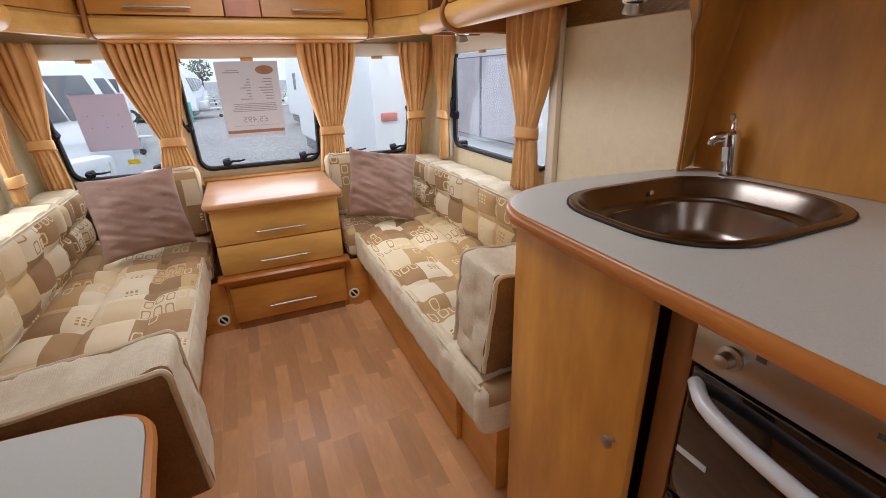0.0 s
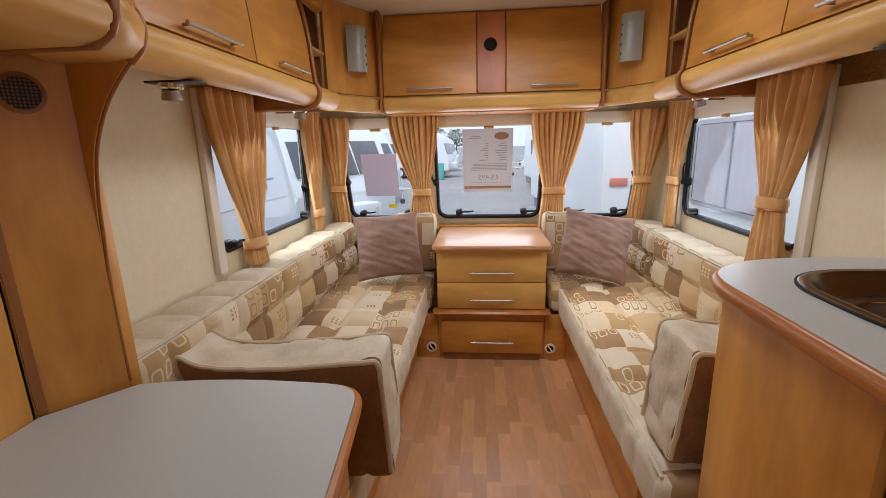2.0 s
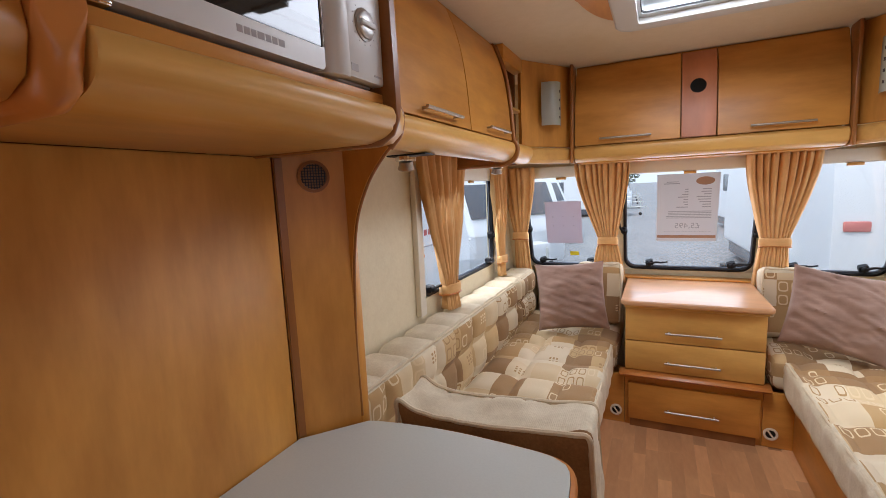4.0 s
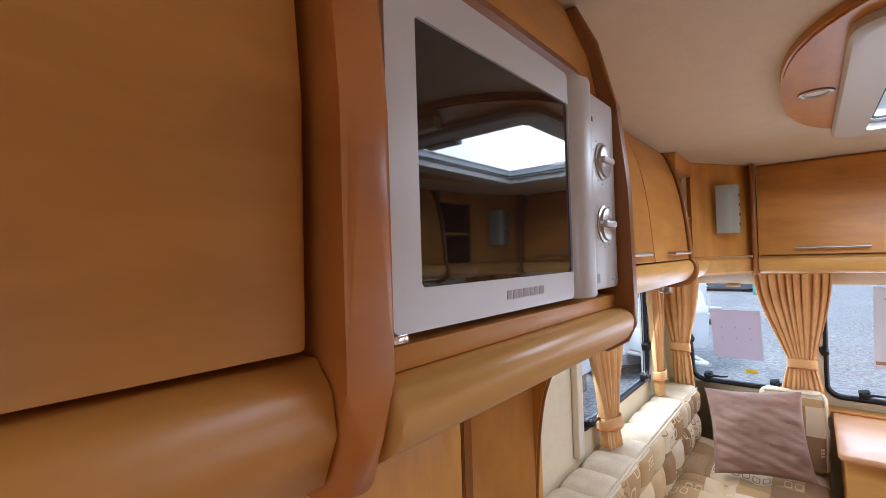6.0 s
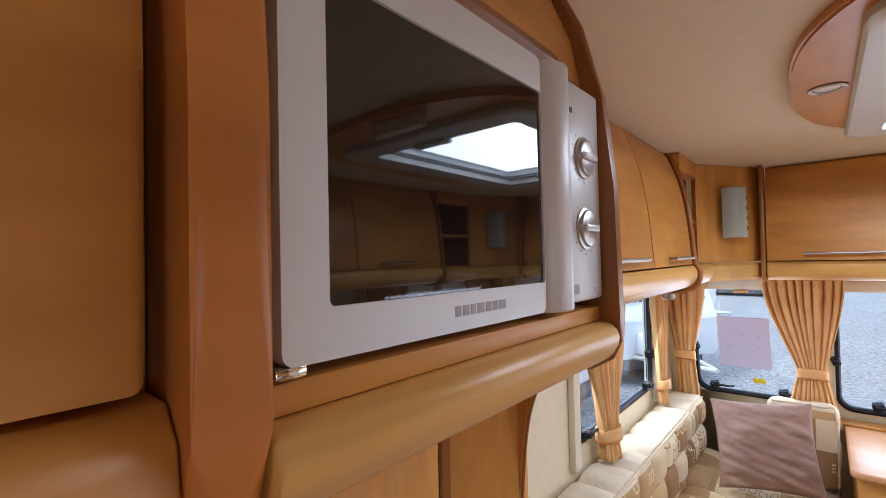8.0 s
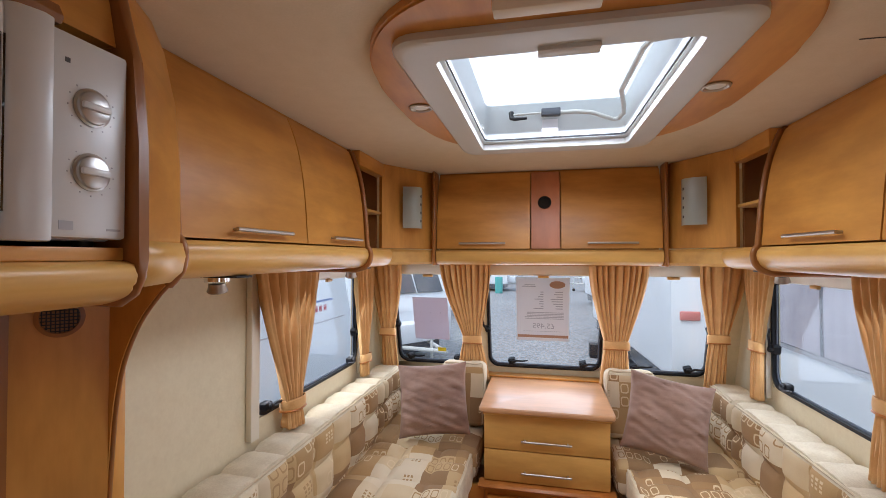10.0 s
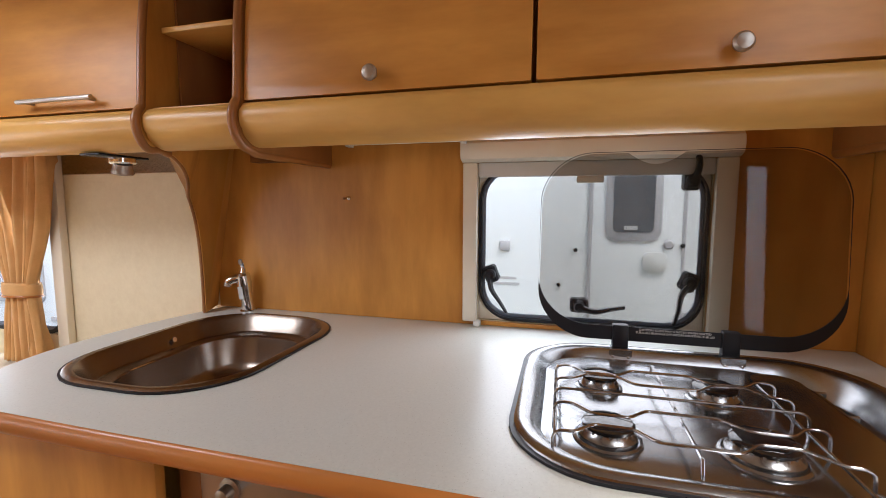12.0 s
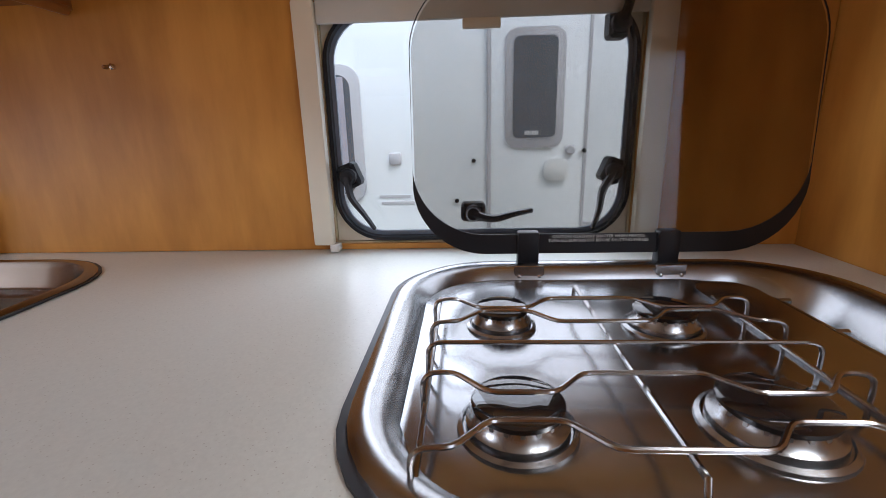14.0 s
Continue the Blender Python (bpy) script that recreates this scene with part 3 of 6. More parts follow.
# face of the side lockers, in (x, z), for the side x > 0
DOORFACE = [(0.716, 1.479), (0.721, 1.53), (0.728, 1.62), (0.742, 1.72), (0.762, 1.80), (0.79, 1.872)]
PELMET_RUN = [(0.717, 1.474), (0.706, 1.464), (0.702, 1.445), (0.708, 1.422), (0.724, 1.404), (0.745, 1.394), (0.762, 1.392)]

DOORFACE = [tuple(v.xy) for v in smooth_path([(x, z, 0) for x, z in DOORFACE], 3)]
PELMET = [tuple(v.xy) for v in smooth_path([(x, z, 0) for x, z in PELMET_RUN], 3)] + [(0.768, 1.398), (0.768, 1.474)]


def door_poly(face, t=0.02):
    return face + [(x + t, z) for x, z in reversed(face)]


def end_run(out=0.010, low=None):
    """Front outline of a locker's end panel, a little proud of door and pelmet."""
    p = [(x - out, z) for x, z in DOORFACE][::-1] + [(0.706 - out, 1.465), (0.701 - out, 1.445), (0.707 - out, 1.415), (0.727 - out, 1.393)]
    if low:
        p += low
    p = [tuple(v.xy) for v in smooth_path([(x, z, 0) for x, z in p], 4)]
    return p if low else p + [(0.76, 1.381), (1.06, 1.381)]


def pelmet(parent, s, y0, y1, dx=0.0):
    return part("pelmet", side(prism([(x + dx, z) for x, z in PELMET], "y", y0, y1, 0.003, 1), s), PALE_Y, parent, "rounded pale wood pelmet")


def side_locker(s, y0, y1, handle=None, knob=None, label="pear-wood overhead locker with closed door and bar handle", group="overhead lockers"):
    th = empty("overhead_locker", (s * 0.9, (y0 + y1) / 2, 1.39), label, "overhead locker", group)
    part("body", side(box(0.80, 1.0735, y0, y1, 1.4745, 1.884), s), WOOD_Y, th)
    part("bottom_board", side(box(0.769, 0.7995, y0, y1, 1.450, 1.474), s), WOOD_Y, th)
    d = part("door", side(prism(door_poly(DOORFACE), "y", y0 + 0.002, y1 - 0.002, 0.003, 2), s), WOOD_Y, th)
    if handle:
        bar_handle(d, (s * 0.720, handle[0], 1.503), (s * 0.720, handle[1], 1.503), (-s * 0.024, 0, 0))
    if knob:
        m = Matrix.Translation((s * 0.718, knob, 1.507)) @ pose(0, 0, 0, 0, -90 * s, 0)
        part("knob", lathe([(0.006, -0.004), (0.006, 0.008), (0.010, 0.011), (0.014, 0.016), (0.0145, 0.021), (0.011, 0.026), (0.004, 0.028)], m), NICKEL, d, "round satin metal knob")
    return th


def end_panel(s, y, label="dark-edged curved locker end panel", low=None, w=0.016, shear=0.0, out=0.006):
    def f(c):
        k = max(0.0, min(1.0, (1.42 - c.z) / 0.12))
        return Vector((c.x, y + c.y + (min(c.x, 0.83 if shear < 0 else 2.0) - 0.72) * shear * k, c.z))
    run = end_run(out, low)
    th = empty("end_panel", (s * 0.9, y, 1.39), label, "panel", "locker end panels")
    outline = run + [(1.073, run[-1][1]), (1.073, 1.884), (0.79, 1.884)]
    part("board", side(warp(prism(outline, "y", 0.001, w - 0.001), f), s), WOOD_Z if low else TRIM, th)
    bead = bmesh.new()
    for keep, r in ((lambda z: z > 1.385 or not low, w * 0.56), (lambda z: low and z < 1.40, 0.0045)):
        pts = [f(Vector((x, w / 2, z))) for x, z in run if keep(z)]
        if len(pts) > 1:
            add_tube(bead, pts, r, 10)
    part("edge_bead", side(bead, s), TRIM, th, "rounded dark wooden edge bead", smooth=60)
    return th


# ---- side lockers ----
side_locker(-1, 0.610, 1.142, (0.79, 1.025))
side_locker(-1, 1.144, 1.60, (1.285, 1.52))
side_locker(1, 0.585, 1.056, (0.69, 0.91))
side_locker(1, 1.058, 1.60, (1.17, 1.42))
for s, y0, y1 in ((-1, 0.610, 1.60), (1, 0.585, 1.60), (1, -0.816, 0.326)):
    solid("locker_pelmet", side(prism(PELMET, "y", y0, y1, 0.003, 1), s), PALE_Y, "long rounded pale wood pelmet under the lockers", "pelmet", "locker pelmets")
end_panel(-1, 1.603)
end_panel(1, 1.603)
LOW_L = [(0.720, 1.365), (0.762, 1.312), (0.798, 1.235), (0.815, 1.15), (0.823, 1.06), (0.830, 0.92), (0.828, 0.728)]
LOW_R = [(0.755, 1.395), (0.805, 1.378), (0.86, 1.345), (0.912, 1.295), (0.948, 1.235), (0.968, 1.16), (0.977, 1.06), (0.978, 0.967)]
end_panel(-1, 0.592, "curved wooden bracket panel between sofa and cabinet", LOW_L, out=0.036)
end_panel(1, 0.565, "curved wooden bracket panel beside the sink", LOW_R, shear=0.48)


# ---- corner niches and lamp panels ----
def board(p0, p1, z0, z1, t, bevel=0.002):
    """An upright board on the plan line p0-p1; its thickness goes to the right of that line."""
    a, b = Vector((*p0, 0)), Vector((*p1, 0))
    d = (b - a).normalized()
    n = Vector((d.y, -d.x, 0)) * t
    return prism([tuple(v.xy) for v in (a, b, b + n, a + n)], "z", z0, z1, bevel, 1)


for s in (-1, 1):
    th = empty("corner_shelf_unit", (s * 0.9, 1.77, 1.39), "open wooden corner shelf, its inside coloured dark for shade", "shelf unit", "corner shelf units")
    # back and inner side are coloured dark for the shade in the niche
    part("back", side(box(1.045, 1.0735, 1.622, 1.93, 1.392, 1.884), s), SHADEWOOD, th)
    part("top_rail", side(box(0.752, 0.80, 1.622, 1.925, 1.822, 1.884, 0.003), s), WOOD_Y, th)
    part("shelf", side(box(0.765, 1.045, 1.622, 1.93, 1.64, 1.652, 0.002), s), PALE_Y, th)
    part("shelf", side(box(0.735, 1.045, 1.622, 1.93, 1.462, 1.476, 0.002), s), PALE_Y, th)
    part("side_panel", side(box(0.80, 1.045, 1.931, 1.95, 1.392, 1.884), s), SHADEWOOD, th)
    pelmet(th, s, 1.622, 1.90)
    th = empty("corner_cabinet", (s * 0.66, 2.05, 1.39), "angled wooden corner cabinet carrying a lamp", "corner cabinet", "corner cabinets")
    part("board", side(board((0.573, 2.205), (0.757, 1.90), 1.478, 1.884, -0.02), s), WOOD_Z, th)
    part("pelmet", side(board((0.565, 2.185), (0.735, 1.905), 1.398, 1.474, -0.06, 0.012), s), PALE_X, th)
    # lamp with a bowed frosted shade
    n = Vector((-0.86, -0.52, 0)).normalized()
    tdir = Vector((-n.y, n.x, 0))
    c = Vector((0.657, 2.045, 0)) + n * 0.012
    th = empty("wall_lamp", (s * c.x, c.y, 1.58), "bowed frosted grey wall lamp with small square holes, unlit", "wall lamp", "corner wall lamps")

    def shade(u, v):
        a = (u - 0.5) * 2
        return c + tdir * (a * 0.066) + n * (0.050 * math.cos(a * 1.5)) + Vector((0, 0, 1.578 + 0.205 * v))
    bm = sheet(shade, 14, 4)
    bmesh.ops.solidify(bm, geom=bm.faces[:], thickness=0.004)
    part("shade", side(bm, s), LAMPGLASS, th)
    for k in range(4):
        q = c + tdir * (-0.012) + n * 0.0465 + Vector((0, 0, 1.615 + 0.041 * k))
        bm = add_box(bmesh.new(), -0.006, 0.006, -0.002, 0.002, -0.006, 0.006, 0, 1, Matrix.Translation(q) @ pose(0, 0, 0, 0, 0, math.degrees(math.atan2(tdir.y, tdir.x))))
        part("shade_hole", side(bm, s), INK, th, "small square cut-out")
    for zz in (1.592, 1.768):
        m = Matrix.Translation(c + n * 0.044 + Vector((0, 0, zz))) @ n.to_track_quat("Z", "Y").to_matrix().to_4x4()
        part("screw", side(lathe([(0.006, 0), (0.006, 0.003), (0.003, 0.005)], m, 12), s), CHROME, th)
    part("back_plate", side(board(tuple((c + tdir * 0.04).xy), tuple((c - tdir * 0.04).xy), 1.61, 1.75, 0.006), s), WHITE_PLASTIC, th)
    solid("end_panel", side(box(0.552, 0.568, 2.135, 2.235, 1.392, 1.884, 0.006), s), TRIM, "narrow dark wood upright between lockers", "panel", "locker end panels")

# ---- front lockers ----
FACEY = [(2.158, 1.479), (2.163, 1.56), (2.178, 1.68), (2.20, 1.79), (2.228, 1.874)]


def front_locker(x0, x1, mat, label, cat="overhead locker", handle=None):
    th = empty("overhead_locker" if handle else "centre_panel", ((x0 + x1) / 2, 2.35, 1.39), label, cat, "front lockers" if handle else "")
    part("body", box(x0, x1, 2.245, 2.56, 1.392, 1.884), WOOD_X, th)
    d = part("door" if handle else "board", prism([(y, z) for y, z in FACEY] + [(y + 0.018, z) for y, z in reversed(FACEY)], "x", x0 + 0.0015, x1 - 0.0015, 0.003, 2), mat, th)
    if handle:
        bar_handle(d, (handle[0], 2.161, 1.506), (handle[1], 2.161, 1.506), (0, -0.024, 0))
    return th


front_locker(-0.550, -0.066, WOOD_X, "pear-wood front locker with closed door and bar handle", handle=(-0.426, -0.19))
front_locker(0.082, 0.550, WOOD_X, "pear-wood front locker with closed door and bar handle", handle=(0.207, 0.438))
cp = front_locker(-0.064, 0.080, PINK, "pinkish wood panel with a round hole", "panel")
m = Matrix.Translation((0.004, 2.1835, 1.712)) @ pose(0, 0, 0, 79, 0, 0)
# solid disc, coloured black for the shade inside the hole
part("round_hole_shade", lathe([(0.033, 0), (0.033, 0.003), (0.028, 0.0035), (0.027, 0.0005)], m, 28), HOLE, cp, "black disc standing for the shade in a round hole")
poly = [(2.160, 1.474), (2.142, 1.462), (2.138, 1.44), (2.146, 1.415), (2.165, 1.401), (2.20, 1.397), (2.30, 1.397), (2.30, 1.474)]
solid("front_pelmet", prism(poly, "x", -0.550, 0.550, 0.003, 1), PALE_X, "rounded pale wood pelmet under the front lockers", "pelmet")
solid("front_blind_cassette", box(-1.0, 1.0, 2.515, 2.566, 1.328, 1.396, 0.012), CREAM_PLASTIC, "cream blind cassette above the front windows", "blind cassette")

# ---- kitchen side lockers ----
side_locker(1, -0.232, 0.326, knob=0.049, label="pear-wood kitchen locker with closed door and round knob", group="kitchen lockers")
side_locker(1, -0.816, -0.236, knob=-0.527, label="pear-wood kitchen locker with closed door and round knob", group="kitchen lockers")
end_panel(1, 0.328)
end_panel(1, -0.836, w=0.018)
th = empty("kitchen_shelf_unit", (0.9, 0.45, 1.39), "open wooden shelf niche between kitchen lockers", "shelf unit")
# lining boards carry the niche's shade in their colour
part("back", box(1.03, 1.0735, 0.346, 0.563, 1.392, 1.884), SHADEWOOD, th)
part("side_panel", box(0.80, 1.03, 0.346, 0.352, 1.476, 1.86), SHADEWOOD, th)
part("side_panel", box(0.80, 1.03, 0.557, 0.563, 1.476, 1.86), SHADEWOOD, th)
part("top_rail", box(0.762, 0.80, 0.346, 0.563, 1.83, 1.884, 0.003), WOOD_Y, th)
part("shelf", box(0.755, 1.03, 0.353, 0.556, 1.640, 1.652, 0.002), PALE_Y, th)
part("shelf", box(0.722, 1.03, 0.353, 0.556, 1.462, 1.478, 0.002), PALE_Y, th)
pelmet(th, 1, 0.346, 0.563)

# ---- tall partition behind the hob, kitchen wall board ----
solid("partition", box(0.37, 1.0735, -0.935, -0.895, 0.0, 1.884, 0.003), WOOD_Z, "full-height wooden partition beside the hob", "partition")
kb = wall_cells([-0.894, KWIN[0] - 0.002, KWIN[1] + 0.002, 0.72], [0.966, KWIN[2] - 0.002, KWIN[3] + 0.002, 1.474], [(KWIN[0], KWIN[1], KWIN[2], KWIN[3])], lambda u, v, w: Vector((1.066 + 0.008 * w, u, v)))
solid("wall_board", kb, WOOD_Z, "wooden splash board behind the worktop", "wall board")


# ---- worktop with sink and hob openings ----
def holed_slab(outer, holes, z0, z1):
    bm = bmesh.new()
    loops = []
    for poly in [outer] + holes:
        vs = [bm.verts.new((x, y, z1)) for x, y in poly]
        loops.append(vs)
    edges = [bm.edges.new((l[i], l[(i + 1) % len(l)])) for l in loops for i in range(len(l))]
    bmesh.ops.triangle_fill(bm, use_beauty=True, use_dissolve=False, edges=edges)
    for l in loops:
        low = [bm.verts.new((v.co.x, v.co.y, z0)) for v in l]
        for i in range(len(l)):
            j = (i + 1) % len(l)
            bm.faces.new((l[i], l[j], low[j], low[i]))
    return bm


WZ = 0.965
SINK = rrect(0.500, 1.004, 0.252, 0.655, 0.15, 8)
HOB = rrect(0.452, 0.955, -0.817, -0.224, 0.13, 8)


def shrink(poly, d):
    cx = (min(p[0] for p in poly) + max(p[0] for p in poly)) / 2
    cy = (min(p[1] for p in poly) + max(p[1] for p in poly)) / 2
    hx = max(p[0] for p in poly) - cx
    hy = max(p[1] for p in poly) - cy
    return [(cx + (x - cx) * (hx - d) / hx, cy + (y - cy) * (hy - d) / hy) for x, y in poly]


tip = [tuple(v.xy) for v in smooth_path([(0.398, 0.50, 0), (0.403, 0.60, 0), (0.435, 0.672, 0), (0.52, 0.735, 0), (0.66, 0.765, 0), (0.86, 0.752, 0), (1.072, 0.70, 0)], 5)]
WORK = [(1.072, -0.8935), (0.398, -0.8935)] + [(0.396, y) for y in (-0.5, 0.0, 0.3)] + tip
wt = empty("worktop", (0.73, 0, 0.925), "pale grey laminate worktop with orange wooden edge", "worktop")
part("top", holed_slab(WORK, [shrink(SINK, 0.012), shrink(HOB, 0.012)], 0.940, WZ), WORKTOP, wt)
edge_path = [Vector((0.398, -0.893, 0.946))] + [Vector((0.3965, y, 0.946)) for y in (-0.5, 0.0, 0.3)] + [Vector((x, y, 0.946)) for x, y in tip]
bm = bmesh.new()
prof = [(-0.002, 0.0185), (-0.006, 0.016), (-0.0095, 0.008), (-0.0095, -0.003), (-0.006, -0.011), (0.0, -0.014), (0.012, -0.014), (0.012, 0.0185)]
rings = []
for i, p in enumerate(edge_path):
    d = (edge_path[min(i + 1, len(edge_path) - 1)] - edge_path[max(i - 1, 0)]).normalized()
    nrm = Vector((d.y, -d.x, 0))
    rings.append([bm.verts.new(p + nrm * a + Vector((0, 0, b))) for a, b in prof])
for p, q in zip(rings, rings[1:]):
    for k in range(len(prof)):
        bm.faces.new((p[k], p[(k + 1) % len(prof)], q[(k + 1) % len(prof)], q[k]))
bm.faces.new(rings[0])
bm.faces.new(rings[-1])
part("edge", bm, EDGE, wt, "rounded orange wooden worktop edge", smooth=60)


def loft(loops):
    """Joins outlines (poly, z) of equal count from the outside in and closes the last."""
    bm = bmesh.new()
    rows = [[bm.verts.new((x, y, z)) for x, y in poly] for poly, z in loops]
    n = len(rows[0])
    for p, q in zip(rows, rows[1:]):
        for i in range(n):
            bm.faces.new((p[i], p[(i + 1) % n], q[(i + 1) % n], q[i]))
    bm.faces.new(rows[-1])
    return bm


sink = empty("kitchen_sink", (0.746, 0.45, 0.83), "bronzed steel sink bowl set into the worktop", "sink")
part("bowl", loft([(SINK, WZ + 0.001), (SINK, WZ + 0.004), (shrink(SINK, 0.006), WZ + 0.007), (shrink(SINK, 0.016), WZ + 0.006), (shrink(SINK, 0.024), WZ - 0.004), (shrink(SINK, 0.036), WZ - 0.034), (shrink(SINK, 0.040), WZ - 0.037), (shrink(SINK, 0.056), WZ - 0.039), (shrink(SINK, 0.062), WZ - 0.044), (shrink(SINK, 0.078), WZ - 0.105), (shrink(SINK, 0.088), WZ - 0.122), (shrink(SINK, 0.105), WZ - 0.130), (shrink(SINK, 0.17), WZ - 0.133)]), DARKSTEEL, sink)
m = Matrix.Translation((0.73, 0.45, WZ - 0.133))
part("drain", lathe([(0.038, 0), (0.038, 0.002), (0.030, 0.001), (0.012, 0.0008)], m), CHROME, sink, "round chrome drain")
m = Matrix.Translation((0.80, 0.62, WZ - 0.018)) @ pose(0, 0, 0, 75, 0, 0)
part("overflow", lathe([(0.006, 0), (0.006, 0.003), (0.002, 0.003)], m, 10), CHROME, sink)
part("seal", add_ring(bmesh.new(), shrink(SINK, -0.004), shrink(SINK, 0.003), "z", WZ + 0.0005, WZ + 0.003), BLACK, sink, "dark rim seal")

TX, TY = 1.040, 0.597
tap = empty("kitchen_tap", (TX, TY, WZ), "chrome single-lever tap at the sink corner", "tap")
m = Matrix.Translation((TX, TY, WZ)) @ pose(0, 0, 0, -3, -7, 0) @ Matrix.Scale(0.82, 4)
part("base", lathe([(0.028, 0), (0.028, 0.005), (0.023, 0.009), (0.021, 0.03), (0.022, 0.07), (0.025, 0.105), (0.025, 0.132), (0.019, 0.139), (0.006, 0.141)], m, 28), CHROME, tap)
part("spout", tube(smooth_path([m @ Vector(p) for p in ((0.0, 0.0, 0.122), (-0.014, 0.014, 0.124), (-0.026, 0.028, 0.121), (-0.034, 0.038, 0.113))], 4), lambda k: 0.0145 - 0.003 * k, 14), CHROME, tap)
part("aerator", tube([m @ Vector(p) for p in ((-0.033, 0.036, 0.114), (-0.036, 0.040, 0.102))], 0.0095, 14), NICKEL, tap)
part("side_plate", add_box(bmesh.new(), -0.0255, -0.0235, -0.010, 0.010, 0.050, 0.095, 0.001, 1, m), GREY_PLASTIC, tap, "grey insert on the tap body")
part("lever", tube([m @ Vector(p) for p in ((0.002, 0, 0.135), (0.006, -0.002, 0.150), (0.004, -0.002, 0.176))], lambda k: 0.0075 - 0.002 * k, 10), CHROME, tap)
part("lever_tip", lathe([(0.006, 0.170), (0.0075, 0.176), (0.0065, 0.186), (0.003, 0.189)], m, 12), NICKEL, tap, "small worn lever tip")

# ---- hob ----
def rounded(pts, r):
    """Turns each corner of a bent wire into a short curve."""
    pts = [Vector(p) for p in pts]
    out = [pts[0]]
    for a, b, c in zip(pts, pts[1:], pts[2:]):
        p = b + (a - b).normalized() * min(r, (a - b).length * 0.45)
        q = b + (c - b).normalized() * min(r, (c - b).length * 0.45)
        out += [p, p * 0.25 + b * 0.5 + q * 0.25, q]
    return out + [pts[-1]]


hob = empty("gas_hob", (0.70, -0.546, 0.93), "stainless steel four-burner gas hob with chrome pan supports", "hob")
part("pan", loft([(HOB, WZ + 0.001), (shrink(HOB, 0.002), WZ + 0.007), (shrink(HOB, 0.008), WZ + 0.011), (shrink(HOB, 0.018), WZ + 0.011), (shrink(HOB, 0.028), WZ + 0.004), (shrink(HOB, 0.040), WZ - 0.016), (shrink(HOB, 0.050), WZ - 0.036), (shrink(HOB, 0.058), WZ - 0.040)]), HOBSTEEL, hob)
part("seal", add_ring(bmesh.new(), shrink(HOB, -0.005), shrink(HOB, 0.004), "z", WZ + 0.0005, WZ + 0.0045), BLACK, hob, "black rubber rim")
part("burner_plate", prism(rrect(0.493, 0.914, -0.717, -0.264, 0.085), "z", WZ - 0.039, WZ - 0.009, 0.005, 2), HOBSTEEL, hob, "brushed steel burner plate")
part("side_plate", prism(rrect(0.512, 0.895, -0.707, -0.628, 0.03), "z", WZ - 0.010, WZ - 0.0065, 0.0015, 1), HOBSTEEL, hob, "plain raised steel plate")
for bx, by, r in ((0.575, -0.354, 1.0), (0.577, -0.541, 1.12), (0.755, -0.356, 0.86), (0.75, -0.535, 0.95)):
    m = Matrix.Translation((bx, by, WZ - 0.009))
    b = part("burner", lathe([(0.046 * r, 0), (0.0455 * r, 0.003), (0.042 * r, 0.005), (0.041 * r, 0.003), (0.0395 * r, 0.003), (0.039 * r, 0.009), (0.036 * r, 0.011), (0.033 * r, 0.016), (0.031 * r, 0.019)], m, 28), HOBSTEEL, hob, "round metal burner")
    part("burner_cap", lathe([(0.031 * r, 0.0195), (0.0345 * r, 0.020), (0.035 * r, 0.024), (0.031 * r, 0.026), (0.010, 0.0265)], m, 28), DARKGLASS, b, "glossy black burner cap")
    teeth = bmesh.new()
    for k in range(18):
        add_box(teeth, 0.0295 * r, 0.033 * r, -0.0016, 0.0016, 0.010, 0.0192, 0, 1, m @ pose(0, 0, 0, 0, 0, 20 * k))
    part("flame_ring", teeth, STEEL, b)
GZW = WZ + 0.032
Y0, Y1 = -0.282, -0.615
for xw, kind in ((0.503, 1), (0.586, -1), (0.635, 0), (0.678, 1), (0.737, -1)):
    foot = WZ - 0.008
    pts = [(xw, Y0, foot), (xw, Y0, GZW - 0.006), (xw, Y0 - 0.008, GZW)]
    if kind:
        for yc in (-0.355, -0.54):
            pts += [(xw, yc + 0.048, GZW), (xw + 0.026 * kind, yc + 0.024, GZW), (xw + 0.026 * kind, yc - 0.024, GZW), (xw, yc - 0.048, GZW)]
    pts += [(xw, Y1 + 0.008, GZW), (xw, Y1, GZW - 0.006), (xw, Y1, foot)]
    part("pan_support_wire", tube(rounded(pts, 0.007), 0.0021, 8), WIRESTEEL, hob, "bent chrome wire")
for yw in (-0.284, -0.447, -0.613):
    part("pan_support_rail", tube([(0.485, yw, WZ + 0.004), (0.49, yw, WZ + 0.024 if yw == -0.447 else WZ + 0.006), (0.795, yw, WZ + 0.024 if yw == -0.447 else WZ + 0.006), (0.80, yw, WZ + 0.008)], 0.0024, 8), WIRESTEEL, hob)
for k in range(4):
    part("trough_rib", box(0.56 + 0.09 * k, 0.566 + 0.09 * k, -0.731, -0.712, WZ - 0.020, WZ - 0.0085, 0.002, 1), HOBSTEEL, hob)
for yy in (-0.345, -0.680):
    m = Matrix.Translation((0.926, yy, WZ - 0.006)) @ pose(0, 0, 0, 0, -70, 0)
    part("screw", lathe([(0.005, 0), (0.005, 0.003), (0.002, 0.004)], m, 10), CHROME, hob)

lid = empty("hob_lid", (0.945, -0.52, WZ + 0.008), "raised smoked glass hob lid with black edge", "hob lid")
lp = rrect(-0.800, -0.249, 0.992, 1.384, 0.10, 10)
top = [(-0.47 - 0.055 + 0.11 * (1 - k / 10), 1.384 - 0.024 * math.sin(math.pi * k / 10)) for k in range(11)]
